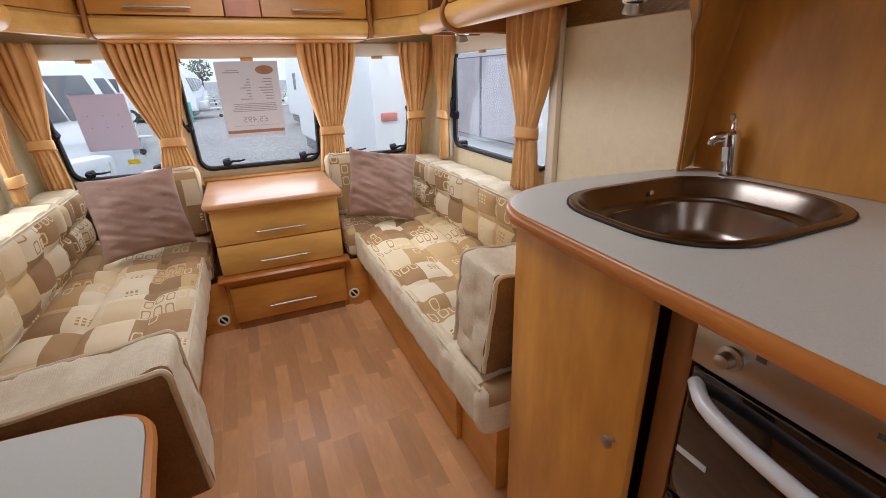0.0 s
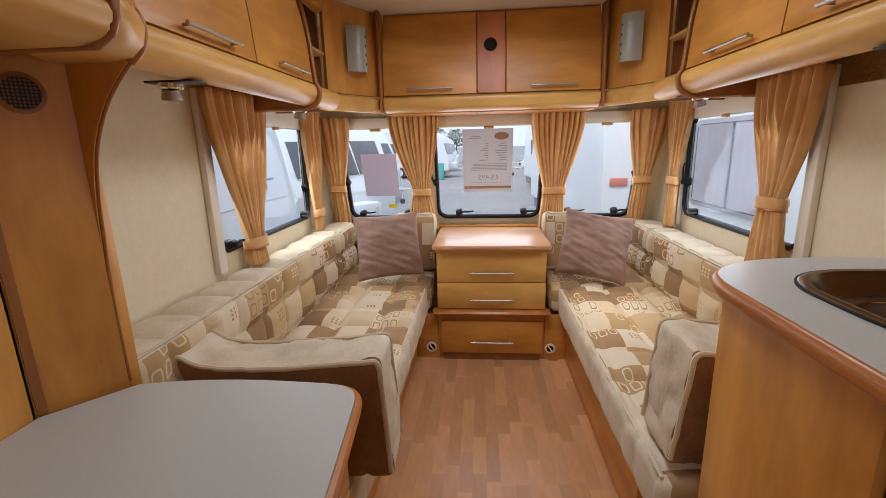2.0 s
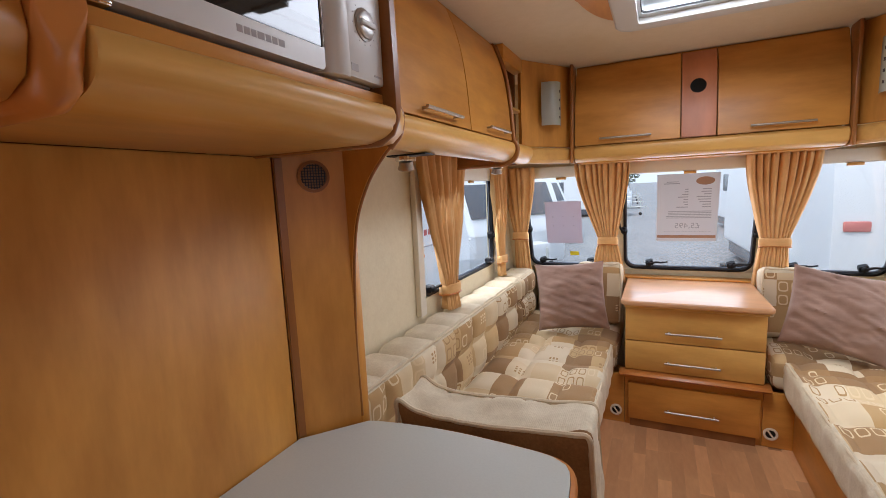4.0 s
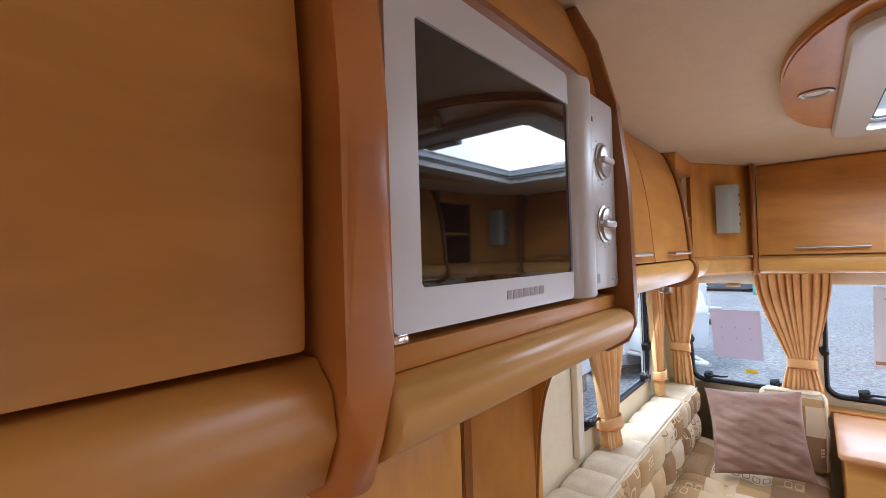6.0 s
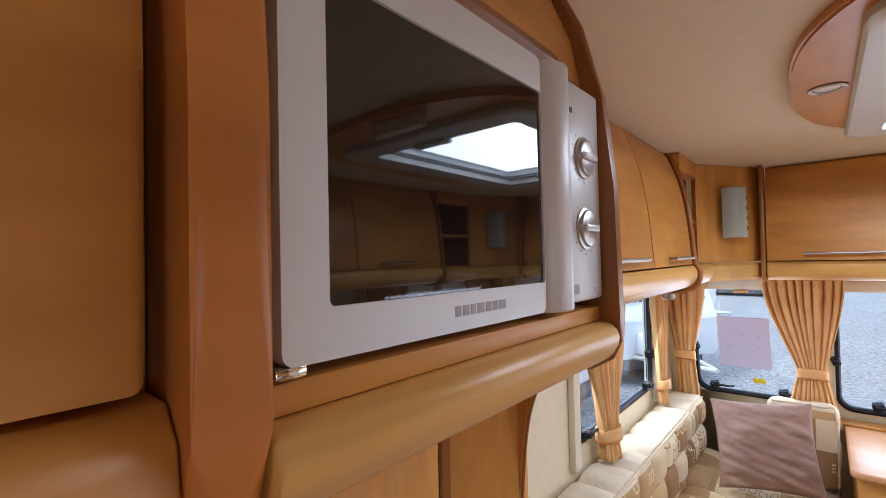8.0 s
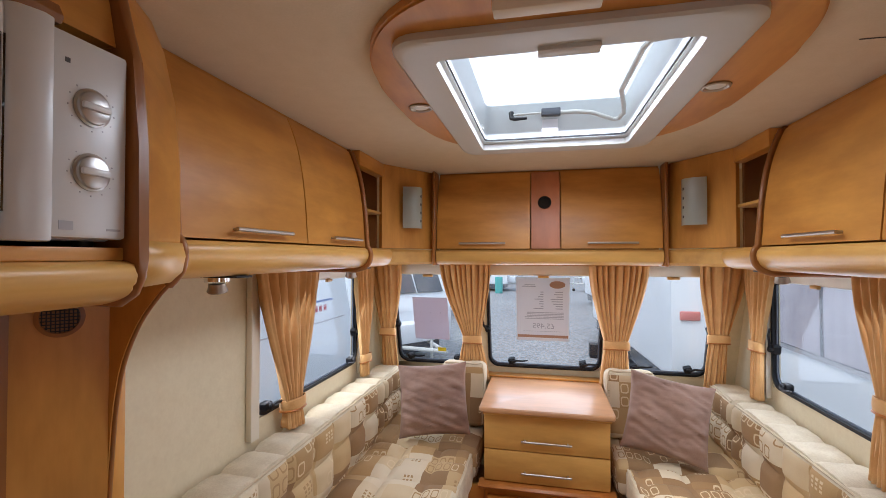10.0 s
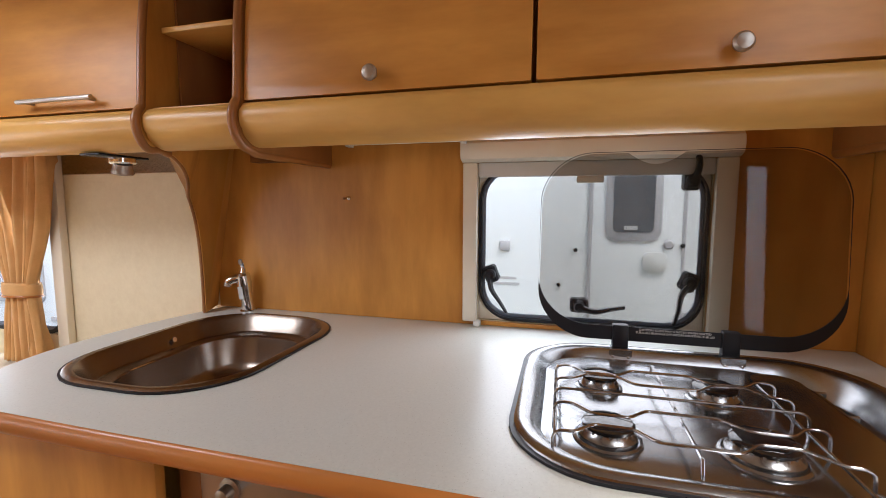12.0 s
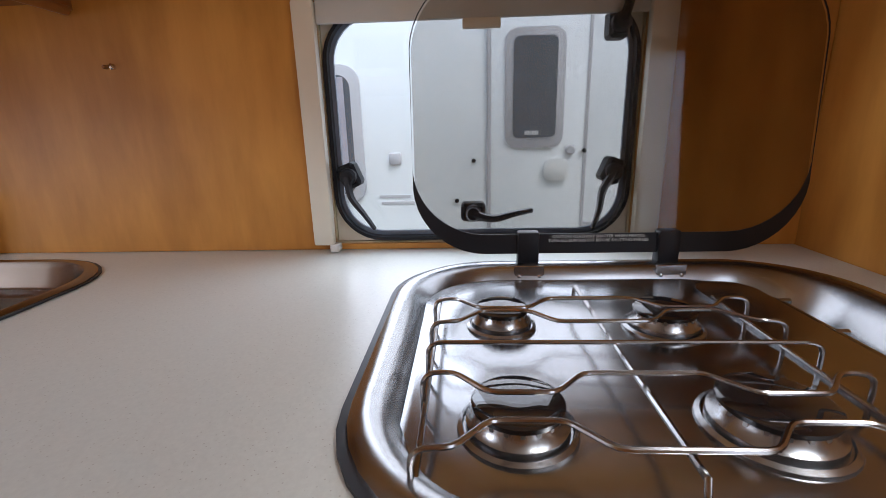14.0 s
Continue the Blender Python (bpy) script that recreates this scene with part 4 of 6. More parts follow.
cut = next(i for i, p in enumerate(lp) if p[1] > 1.3839 and p[0] < -0.47)
lp = lp[:cut] + top + lp[cut:]


def lean(c):
    k = (c.z - 1.18) / 0.2
    return Vector((c.x + (c.z - 0.99) * 0.06, c.y + (0.010 if c.y > -0.5 else -0.010) * (1 - k * k) * min(1.0, abs(c.y + 0.524) / 0.25), c.z))


part("glass", warp(prism(lp, "x", 0.944, 0.949), lean), SMOKED, lid)
part("black_edge", warp(add_ring(bmesh.new(), rrect(-0.803, -0.246, 0.989, 1.387, 0.10, 10), rrect(-0.8017, -0.2473, 1.019, 1.3858, 0.1, 10), "x", 0.942, 0.9435), lean), BLACK, lid, "black printed glass edge")
for yy in (-0.411, -0.619):
    part("hinge_plate", box(0.9215, 0.9245, yy - 0.022, yy + 0.022, WZ - 0.016, WZ + 0.010, 0.001, 1), HOBSTEEL, hob, "small riveted steel plate")
    for dy in (-0.015, 0.015):
        part("rivet", lathe([(0.0035, 0), (0.003, 0.0015), (0.001, 0.002)], Matrix.Translation((0.9215, yy + dy, WZ - 0.006)) @ pose(0, 0, 0, 0, -90, 0), 8), CHROME, hob)
    part("hinge", box(0.936, 0.957, yy - 0.016, yy + 0.016, WZ + 0.006, WZ + 0.058, 0.003), BLACK, lid, "black lid hinge")


def lettering(name, words, size, m, mat, parent, align="CENTER"):
    cu = bpy.data.curves.new(name, "FONT")
    cu.body, cu.size, cu.align_x, cu.align_y, cu.extrude = words, size, align, "CENTER", 0.0002
    cu.materials.append(mat)
    ob = new(name, cu)
    ob.parent = parent
    ob.matrix_basis = Matrix.Translation(-LOCS[parent.name]) @ m
    return ob


FACE_IN = Matrix(((0, 0, -1, 0), (-1, 0, 0, 0), (0, 1, 0, 0), (0, 0, 0, 1)))
lettering("warning_text", "CAUTION: GLASS MAY SHATTER WHEN HEATED\nTURN ALL BURNERS OFF BEFORE SHUTTING THE LID", 0.0062, Matrix.Translation((0.9408, -0.515, 1.012)) @ FACE_IN, WHITE_PLASTIC, lid)

# ---- oven and cabinet under the worktop ----
oven = empty("oven", (0.70, -0.07, 0.1), "steel and black glass built-in oven with curved handles", "oven")
part("body", box(0.462, 1.0, -0.345, 0.205, 0.10, 0.925), BLACK, oven)
cpn = part("control_panel", box(0.440, 0.463, -0.345, 0.203, 0.845, 0.918, 0.004), STEEL, oven, "brushed steel control panel")
for yy in (0.15, -0.05, -0.18):
    m = Matrix.Translation((0.440, yy, 0.881)) @ pose(0, 0, 0, 0, -90, 0)
    part("knob", lathe([(0.017, 0), (0.017, 0.004), (0.011, 0.006), (0.010, 0.02), (0.006, 0.022)], m, 20), NICKEL if yy > 0 else BLACK, cpn, "round oven control knob")
part("symbol", box(0.4392, 0.4402, 0.110, 0.122, 0.897, 0.908), INK, cpn, "small printed oven symbol")
part("badge", box(0.4392, 0.4402, -0.06, 0.0, 0.884, 0.890), INK, cpn, "dark badge bar")
for z0, z1, hz in ((0.60, 0.838, 0.815), (0.13, 0.592, 0.62 - 0.06)):
    d = part("door", box(0.444, 0.463, -0.343, 0.201, z0, z1, 0.006), DARKGLASS, oven, "black glass oven door")
    pts = smooth_path([(0.444, 0.19, hz), (0.415, 0.14, hz - 0.010), (0.402, 0.0, hz - 0.022), (0.402, -0.14, hz - 0.022), (0.415, -0.28, hz - 0.010), (0.444, -0.33, hz)], 5)
    part("handle", tube(pts, 0.011, 12), SILVER, d, "curved silver oven handle")
part("label_plate", box(0.4425, 0.4445, 0.148, 0.196, 0.684, 0.694), GREY_PLASTIC, oven, "small grey plate")
cab = empty("kitchen_cabinet", (0.70, 0.43, 0.0), "pear-wood kitchen cabinet with plain curved door", "cabinet")
part("side_panel", prism([(0.425, 0.605), (0.50, 0.70), (0.66, 0.735), (1.05, 0.70), (1.05, 0.60), (0.445, 0.59)], "z", 0.0, 0.924, 0.003), WOOD_Z, cab)
d = part("door", box(0.417, 0.436, 0.257, 0.622, 0.06, 0.926, 0.006), WOOD_Z, cab, "plain pear-wood cabinet door")
m = Matrix.Translation((0.417, 0.292, 0.63)) @ pose(0, 0, 0, 0, -90, 0)
part("knob", lathe([(0.005, 0), (0.005, 0.010), (0.011, 0.014), (0.011, 0.020), (0.004, 0.023)], m, 20), NICKEL, d)
# recessed jamb: the shadow of the gap is put into its colour
part("jamb", box(0.452, 0.50, 0.206, 0.256, 0.0, 0.924, 0.008), SHADEWOOD, cab, "wooden jamb beside the oven, coloured dark for shade")
part("plinth", box(0.45, 0.47, -0.88, 0.60, 0.0, 0.095), TRIM, cab)
# rail under the worktop, its colour darkened for the shade there
part("top_rail", box(0.455, 0.475, -0.89, 0.2055, 0.9195, 0.9385), SHADEWOOD, cab)
cab2 = empty("kitchen_cabinet", (0.70, -0.62, 0.0), "pear-wood kitchen cabinet below the hob", "cabinet")
part("body", box(0.45, 1.05, -0.89, -0.352, 0.10, 0.60), WOOD_Z, cab2)
part("door", box(0.425, 0.448, -0.888, -0.354, 0.10, 0.9185, 0.004), WOOD_Z, cab2)

# ---- kitchen blind, hook, strip light ----
bl = empty("roller_blind", (1.05, -0.34, 0.975), "cream roller blind drawn up above the kitchen window", "blind")
bp = [(1.0655, 1.380), (1.045, 1.379), (1.028, 1.386), (1.022, 1.404), (1.026, 1.424), (1.04, 1.436), (1.0655, 1.440)]
part("cassette", prism(bp, "y", -0.650, -0.040, 0.003), CREAM_PLASTIC, bl)
for y0, y1 in ((-0.079, -0.043), (-0.648, -0.606)):
    part("side_rail", box(1.045, 1.0655, y0, y1, 0.978, 1.3785, 0.004), CREAM_PLASTIC, bl)
    part("foot_clip", box(1.040, 1.0655, (y0 + y1) / 2 - 0.008 - 0.02 * (1 if y0 > -0.3 else -1), (y0 + y1) / 2 + 0.008 - 0.02 * (1 if y0 > -0.3 else -1), 0.967, 0.980, 0.002), WHITE_PLASTIC, bl)
part("bottom_bar", box(1.052, 1.060, -0.605, -0.08, 1.343, 1.3785, 0.003), GREY_PLASTIC, bl, "grey blind bottom bar")
part("pull_tab", box(1.046, 1.053, -0.375, -0.315, 1.327, 1.3428, 0.002), CREAM_PLASTIC, bl)
for yy, k in ((0.279, 1), (0.292, 0.7)):
    m = Matrix.Translation((1.066, yy, 1.292)) @ pose(0, 0, 0, 0, -90, 0)
    solid("screw", lathe([(0.005 * k, 0), (0.005 * k, 0.006), (0.002, 0.008)], m, 12), CHROME if k == 1 else TRIM, "small bare screw in the wooden wall board", "screw", "wall screws")
sl = empty("strip_light", (0.99, 0.06, 1.43), "thin white strip light under the lockers", "strip light")
part("tube", box(0.985, 1.005, -0.048, 0.232, 1.424, 1.434, 0.004), WHITE_PLASTIC, sl)
part("mount", box(0.990, 1.000, -0.040, 0.225, 1.4345, 1.474, 0.002), GREY_PLASTIC, sl)
for y0 in (-0.062, 0.2325):
    part("end_cap", box(0.982, 1.008, y0, y0 + 0.0135, 1.419, 1.436, 0.003), GREY_PLASTIC, sl)
for s, yy in ((-1, 0.87), (1, 0.76), (-1, 1.68), (1, 1.68)):
    sp = empty("spotlight", (s * 0.79, yy, 1.35), "small chrome reading spotlight under the locker, unlit", "spotlight", "under-locker spotlights")
    part("mount_plate", side(box(0.735, 0.862, yy - 0.030, yy + 0.030, 1.3865, 1.3915, 0.002), s), BLACK, sp, "thin black mounting plate")
    m = Matrix.Translation((s * 0.815, yy, 1.3865)) @ pose(0, 0, 0, 180, 0, 0)
    part("base", lathe([(0.030, 0), (0.030, 0.010), (0.026, 0.014)], m), CHROME, sp)
    m = m @ Matrix.Translation((0, 0, 0.013)) @ pose(0, 0, 0, 14, 8 * s, 0)
    part("head", lathe([(0.020, 0.0), (0.021, 0.010), (0.025, 0.022), (0.023, 0.025), (0.010, 0.022)], m), NICKEL, sp)

# ---- cabinet with laminate top, left side ----
tb = empty("side_cabinet", (-0.6, 0.3, 0.0), "wooden side cabinet with pale grey laminate top and drawers", "cabinet")
TOP = [(-0.905, 0.02), (-0.262, 0.02), (-0.276, 0.30)] + [tuple(v.xy) for v in smooth_path([(-0.300, 0.535, 0), (-0.312, 0.578, 0), (-0.345, 0.602, 0), (-0.42, 0.612, 0), (-0.573, 0.617, 0), (-0.70, 0.607, 0), (-0.80, 0.588, 0)], 4)] + [(-0.905, 0.46)]
part("top", prism(TOP, "z", 0.703, 0.726, 0.002, 1), TABLETOP, tb, "pale grey laminate top")
bm = bmesh.new()
prof = [(0.0, 0.011), (0.009, 0.009), (0.013, 0.0), (0.010, -0.013), (0.0, -0.018)]
pts = [Vector((x, y, 0.711)) for x, y in TOP[1:-2]]
rings = []
for i, p in enumerate(pts):
    d = (pts[min(i + 1, len(pts) - 1)] - pts[max(i - 1, 0)]).normalized()
    nrm = Vector((d.y, -d.x, 0))
    rings.append([bm.verts.new(p + nrm * (a + 0.001) + Vector((0, 0, b))) for a, b in prof])
for p, q in zip(rings, rings[1:]):
    for k in range(len(prof) - 1):
        bm.faces.new((p[k], p[k + 1], q[k + 1], q[k]))
    bm.faces.new((p[-1], p[0], q[0], q[-1]))
part("edge", bm, EDGE, tb, "orange wooden edge")
part("body", box(-0.90, -0.345, 0.03, 0.565, 0.0, 0.70), WOOD_Z, tb)
for z0, z1 in ((0.525, 0.69), (0.35, 0.518), (0.09, 0.343)):
    d = part("drawer", box(-0.343, -0.325, 0.04, 0.545, z0, z1, 0.004), WOOD_Y, tb)
    bar_handle(d, (-0.325, 0.2, (z0 + z1) / 2), (-0.325, 0.42, (z0 + z1) / 2), (0.024, 0, 0))
vp = empty("wall_panelling", (-0.99, 0.2, 0.0), "upright wooden panelling with an angled pilaster", "panelling")
part("flat_panel", box(-1.0735, -0.908, -0.70, 0.455, 0.0, 1.372, 0.002), WOOD_Z, vp)
part("angled_panel", board((-0.824, 0.592), (-0.912, 0.462), 0.0, 1.40, 0.02), WOOD_Z, vp)
part("cover_strip", board((-0.900, 0.476), (-0.908, 0.462), 0.727, 1.372, -0.004), TRIM, vp, "dark cover strip")
part("side_panel", box(-1.0735, -0.828, 0.600, 0.632, 0.0, 1.38, 0.002), WOOD_Z, vp)
d = Vector((0.797, -0.604, 0)).normalized()
m = Matrix.Translation((-0.862, 0.5305, 1.330)) @ d.to_track_quat("Z", "Y").to_matrix().to_4x4()
vent = empty("air_vent", tuple(m.translation), "round dark grille vent in the wooden pilaster", "vent")
part("rim", lathe([(0.036, -0.01), (0.036, 0.004), (0.029, 0.005), (0.028, 0.001)], m, 28), TRIM, vent)
bm = bmesh.new()
for k in range(-4, 5):
    h = math.sqrt(max(0.0001, 0.028 ** 2 - (k * 0.0062) ** 2))
    add_box(bm, k * 0.0062 - 0.001, k * 0.0062 + 0.001, -h, h, 0.001, 0.003, 0, 1, m)
    add_box(bm, -h, h, k * 0.0062 - 0.001, k * 0.0062 + 0.001, 0.001, 0.003, 0, 1, m)
part("grille", bm, BLACK, vent)

# ---- microwave housing ----
MPEL = [tuple(v.xy) for v in smooth_path([(0.584, 1.434, 0), (0.570, 1.431, 0), (0.561, 1.420, 0), (0.566, 1.398, 0), (0.585, 1.382, 0), (0.62, 1.372, 0)], 4)] + [(0.90, 1.372), (0.90, 1.434)]
mh = empty("microwave_housing", (-0.8, 0.15, 1.372), "wooden overhead housing with rounded ledge for a microwave", "overhead cabinet")
part("ledge", mirror_x(prism(MPEL, "y", -0.042, 0.407, 0.003, 1)), PALE_Y, mh, "rounded pale wood ledge", smooth=65)
part("shelf_board", mirror_x(box(0.585, 0.90, -0.042, 0.407, 1.4345, 1.4524, 0.002)), WOOD_Y, mh)
# back board darkened in colour for the shade behind the microwave
part("back", mirror_x(box(1.045, 1.0735, -0.042, 0.407, 1.372, 1.884)), SHADEWOOD, mh)
part("top_panel", mirror_x(prism([(0.600, 1.735), (0.612, 1.80), (0.645, 1.884), (0.90, 1.884), (0.90, 1.735)], "y", -0.042, 0.407, 0.003, 1)), WOOD_Y, mh)
part("finger_rail", mirror_x(prism([(0.594, 1.728), (0.59, 1.738), (0.597, 1.752), (0.612, 1.752), (0.612, 1.728)], "y", 0.06, 0.33, 0.004, 1)), TRIM, mh, "dark recessed finger rail")
POST = [(0.566, 1.44), (0.566, 1.60), (0.575, 1.72), (0.60, 1.82), (0.632, 1.884), (0.72, 1.884), (0.72, 1.362), (0.60, 1.362), (0.577, 1.374), (0.566, 1.405)]
part("post", mirror_x(prism(POST, "y", -0.079, -0.043, 0.0172, 6)), EDGE, mh, "rounded upright wooden post", smooth=65)
TP = [(0.580, 1.44), (0.583, 1.60), (0.595, 1.72), (0.62, 1.82), (0.65, 1.884), (1.0, 1.884), (1.0, 1.368), (0.62, 1.368), (0.592, 1.385), (0.58, 1.41)]
part("post", mirror_x(prism([(x - 0.020, z) for x, z in TP], "y", 0.408, 0.424, 0.007, 4)), TRIM, mh, "narrow dark edge trim")


def skew(c):
    return Vector((c.x - max(0.0, c.y - 0.425) * 0.5, c.y, c.z))


part("filler_panel", warp(mirror_x(prism(TP[:5] + [(0.72, 1.884), (0.72, 1.468), (0.582, 1.468)], "y", 0.425, 0.590, 0.002, 1)), skew), WOOD_Y, mh)
part("filler_pelmet", warp(mirror_x(prism([(0.575, 1.464), (0.568, 1.44), (0.575, 1.412), (0.60, 1.392), (0.64, 1.386), (0.76, 1.386), (0.76, 1.464)], "y", 0.425, 0.590, 0.002, 1)), skew), PALE_Y, mh, smooth=65)
lk = empty("overhead_locker", (-0.8, -0.4, 1.372), "pear-wood overhead locker with plain closed door", "overhead locker", "overhead lockers")
part("body", mirror_x(box(0.62, 1.0735, -0.72, -0.080, 1.40, 1.884)), WOOD_Y, lk)
part("door", mirror_x(prism([(0.585, 1.462), (0.587, 1.60), (0.597, 1.72), (0.62, 1.81), (0.648, 1.874), (0.668, 1.874), (0.64, 1.81), (0.615, 1.72), (0.607, 1.462)], "y", -0.71, -0.089, 0.006, 3)), WOOD_Y, lk)
part("pelmet", mirror_x(prism([(0.590, 1.456), (0.576, 1.44), (0.572, 1.415), (0.585, 1.385), (0.62, 1.372), (0.88, 1.372), (0.88, 1.456)], "y", -0.72, -0.080, 0.002, 1)), WOOD_Y, lk, smooth=65)

# ---- microwave ----
mw = empty("microwave", (-0.74, 0.19, 1.4525), "silver microwave oven with black glass door and two dials", "microwave")
part("body", mirror_x(box(0.604, 0.93, -0.028, 0.402, 1.461, 1.716, 0.004)), SILVER, mw)
dr = part("door", mirror_x(add_ring(bmesh.new(), rrect(-0.030, 0.258, 1.460, 1.719, 0.008, 4), rrect(0.0, 0.2575, 1.490, 1.684, 0.004, 4), "x", 0.581, 0.6035)), SILVER, mw, "silver door frame")
part("door_glass", mirror_x(box(0.5835, 0.603, -0.002, 0.262, 1.490, 1.684)), DARKGLASS, dr, "dark mirror-like door glass")
hp = [(0.258, 0.590), (0.268, 0.576), (0.290, 0.5685), (0.302, 0.571), (0.302, 0.603), (0.258, 0.603)]
part("handle", mirror_x(prism([(b, a) for a, b in hp], "z", 1.458, 1.722, 0.003, 2)), SILVER, dr, "vertical silver door grip")
pn = part("control_panel", mirror_x(box(0.5785, 0.6035, 0.304, 0.404, 1.463, 1.716, 0.005)), SILVER, mw)
for zz in (1.631, 1.548):
    m = Matrix.Translation((-0.5785, 0.354, zz)) @ pose(0, 0, 0, 0, 90, 0)
    k = part("dial", lathe([(0.0245, 0), (0.0245, 0.002), (0.0215, 0.003), (0.0205, 0.006), (0.018, 0.007)], m, 32), STEEL, pn, "round steel dial")
    part("dial_grip", add_box(bmesh.new(), -0.0045, 0.0045, -0.019, 0.019, 0.005, 0.0115, 0.003, 2, m), SILVER, k)
    for j in range(11):
        a = radians(-140 + 28 * j)
        part("dial_mark", add_box(bmesh.new(), -0.0008, 0.0008, -0.0008, 0.0008, 0.0, 0.0006, 0, 1, m @ Matrix.Translation((0.03 * math.cos(a), 0.03 * math.sin(a), 0))), GREYINK, pn)
part("printed_mark", box(-0.5789, -0.5780, 0.315, 0.332, 1.473, 1.484), GREYINK, pn)
part("printed_mark", box(-0.5789, -0.5780, 0.375, 0.395, 1.474, 1.477), GREYINK, pn)
part("printed_mark", box(-0.5789, -0.5780, 0.320, 0.326, 1.678, 1.684), INK, pn)
x = 0.112
for w in (0.010, 0.010, 0.009, 0.012, 0.010, 0.010, 0.012):
    part("logo_bar", box(-0.5814, -0.5806, x, x + w - 0.0025, 1.4715, 1.4795), GREYINK, dr)
    x += w
for yy in (-0.012, 0.385):
    part("foot", mirror_x(lathe([(0.012, 0), (0.012, 0.0095)], Matrix.Translation((0.63, yy, 1.4525)), 12)), BLACK, mw)
part("hinge", mirror_x(box(0.580, 0.60, -0.034, -0.016, 1.4545, 1.4605, 0.001)), CHROME, mw)

# ---- chest of drawers at the front ----
ch = empty("chest_of_drawers", (0.005, 2.45, 0.0), "pear-wood chest of three drawers with pinkish beech top", "chest of drawers")
part("top", prism(rrect(-0.318, 0.330, 2.092, 2.735, 0.03, 4), "z", 0.666, 0.692, 0.009, 3), CHESTTOP, ch, "pinkish beech chest top")
part("under_moulding", box(-0.300, 0.312, 2.118, 2.70, 0.648, 0.6655, 0.006), PALE_X, ch)
part("body", box(-0.297, 0.309, 2.165, 2.70, 0.0, 0.6475), WOOD_X, ch)
for z0, z1, hz in ((0.474, 0.645, 0.527), (0.316, 0.469, 0.372)):
    d = part("drawer", box(-0.296, 0.308, 2.143, 2.164, z0, z1, 0.004), PALE_X, ch)
    bar_handle(d, (-0.112, 2.143, hz), (0.130, 2.143, hz), (0, -0.022, 0))
part("mid_moulding", prism([(2.165, 0.312), (2.115, 0.308), (2.106, 0.297), (2.115, 0.287), (2.165, 0.283)], "x", -0.322, 0.334, 0.003), EDGE, ch, "rounded orange wood moulding")
d = part("drawer", box(-0.280, 0.298, 2.140, 2.164, 0.045, 0.240, 0.004), WOOD_X, ch)
bar_handle(d, (-0.108, 2.140, 0.117), (0.130, 2.140, 0.117), (0, -0.022, 0))
# plinth wood darkened in colour for the shade below the drawer
part("plinth", box(-0.27, 0.285, 2.150, 2.164, 0.0, 0.043), SHADEWOOD, ch)
for s in (-1, 1):
    x0 = 0.299 if s < 0 else 0.311
    solid("socket_panel", side(box(x0, 0.452, 2.166, 2.19, 0.0, 0.270, 0.002), s), WOOD_X, "low wooden panel beside the chest", "panel", "panels beside the chest")
    m = Matrix.Translation((s * (0.345 if s > 0 else 0.34), 2.1655, 0.068)) @ pose(0, 0, 0, 90, 0, 0)
    so = empty("heater_outlet", tuple(m.translation), "small round cream outlet with dark centre", "outlet", "round outlets")
    part("ring", lathe([(0.030, 0), (0.030, 0.006), (0.022, 0.008), (0.020, 0.002)], m, 28), CREAM_PLASTIC, so)
    # outlet centre coloured black for the shade inside it
    part("centre", lathe([(0.020, 0.0), (0.020, 0.003), (0.006, 0.0035)], m, 24), HOLE, so)
    part("flap", add_box(bmesh.new(), -0.0035, 0.0035, -0.019, 0.019, 0.002, 0.010, 0.001, 1, m @ pose(0, 0, 0, 0, 0, 35)), CREAM_PLASTIC, so)
solid("window_ledge", box(-0.36, 0.37, 2.66, 2.745, 0.693, 0.704, 0.004), WOOD_X, "wooden ledge between chest and front window", "ledge")

# ---- sofas ----
def hump(d, pitch):
    f = abs(((d / pitch) % 1.0) - 0.5) * 2
    return 1 - f ** 4


def tuft(pa, pb, amp, oa=0.0, ob_=0.0, a=0, b=1):
    """Padding that sinks along stitched lines every pa by pb metres."""
    def f(p, n):
        k = max(0.0, n.z) if (a, b) == (0, 1) else max(abs(n.x), 0.7 * abs(n.z))
        h = hump(p[a] + oa, pa) * (hump(p[b] + ob_, pb) if abs(n.z) < 0.8 or b == 1 else 1.0)
        w = noise.noise(Vector(p) * 9) * 0.004 + noise.noise(Vector(p) * 30) * 0.0012
        return k * amp * (h - 0.6) + w
    return f


def two_mats(ob, choose):
    for f in ob.data.polygons:
        f.material_index = choose(f.normal, f.center + LOCS[ob.name])


def seam(pts, parent, r=0.0045):
    return part("piping", tube(smooth_path(pts, 5), r, 6), PIPING, parent, "cream piping")


def rib_front(s):
    base = tuft(0.19, 0.215, 0.030, 10.02, 10.0)

    def f(p, n):
        v = base(p, n)
        if n.x * s < -0.5:
            v += 0.006 * (hump(p.y + 10, 0.125) - 0.5)
        return v
    return f


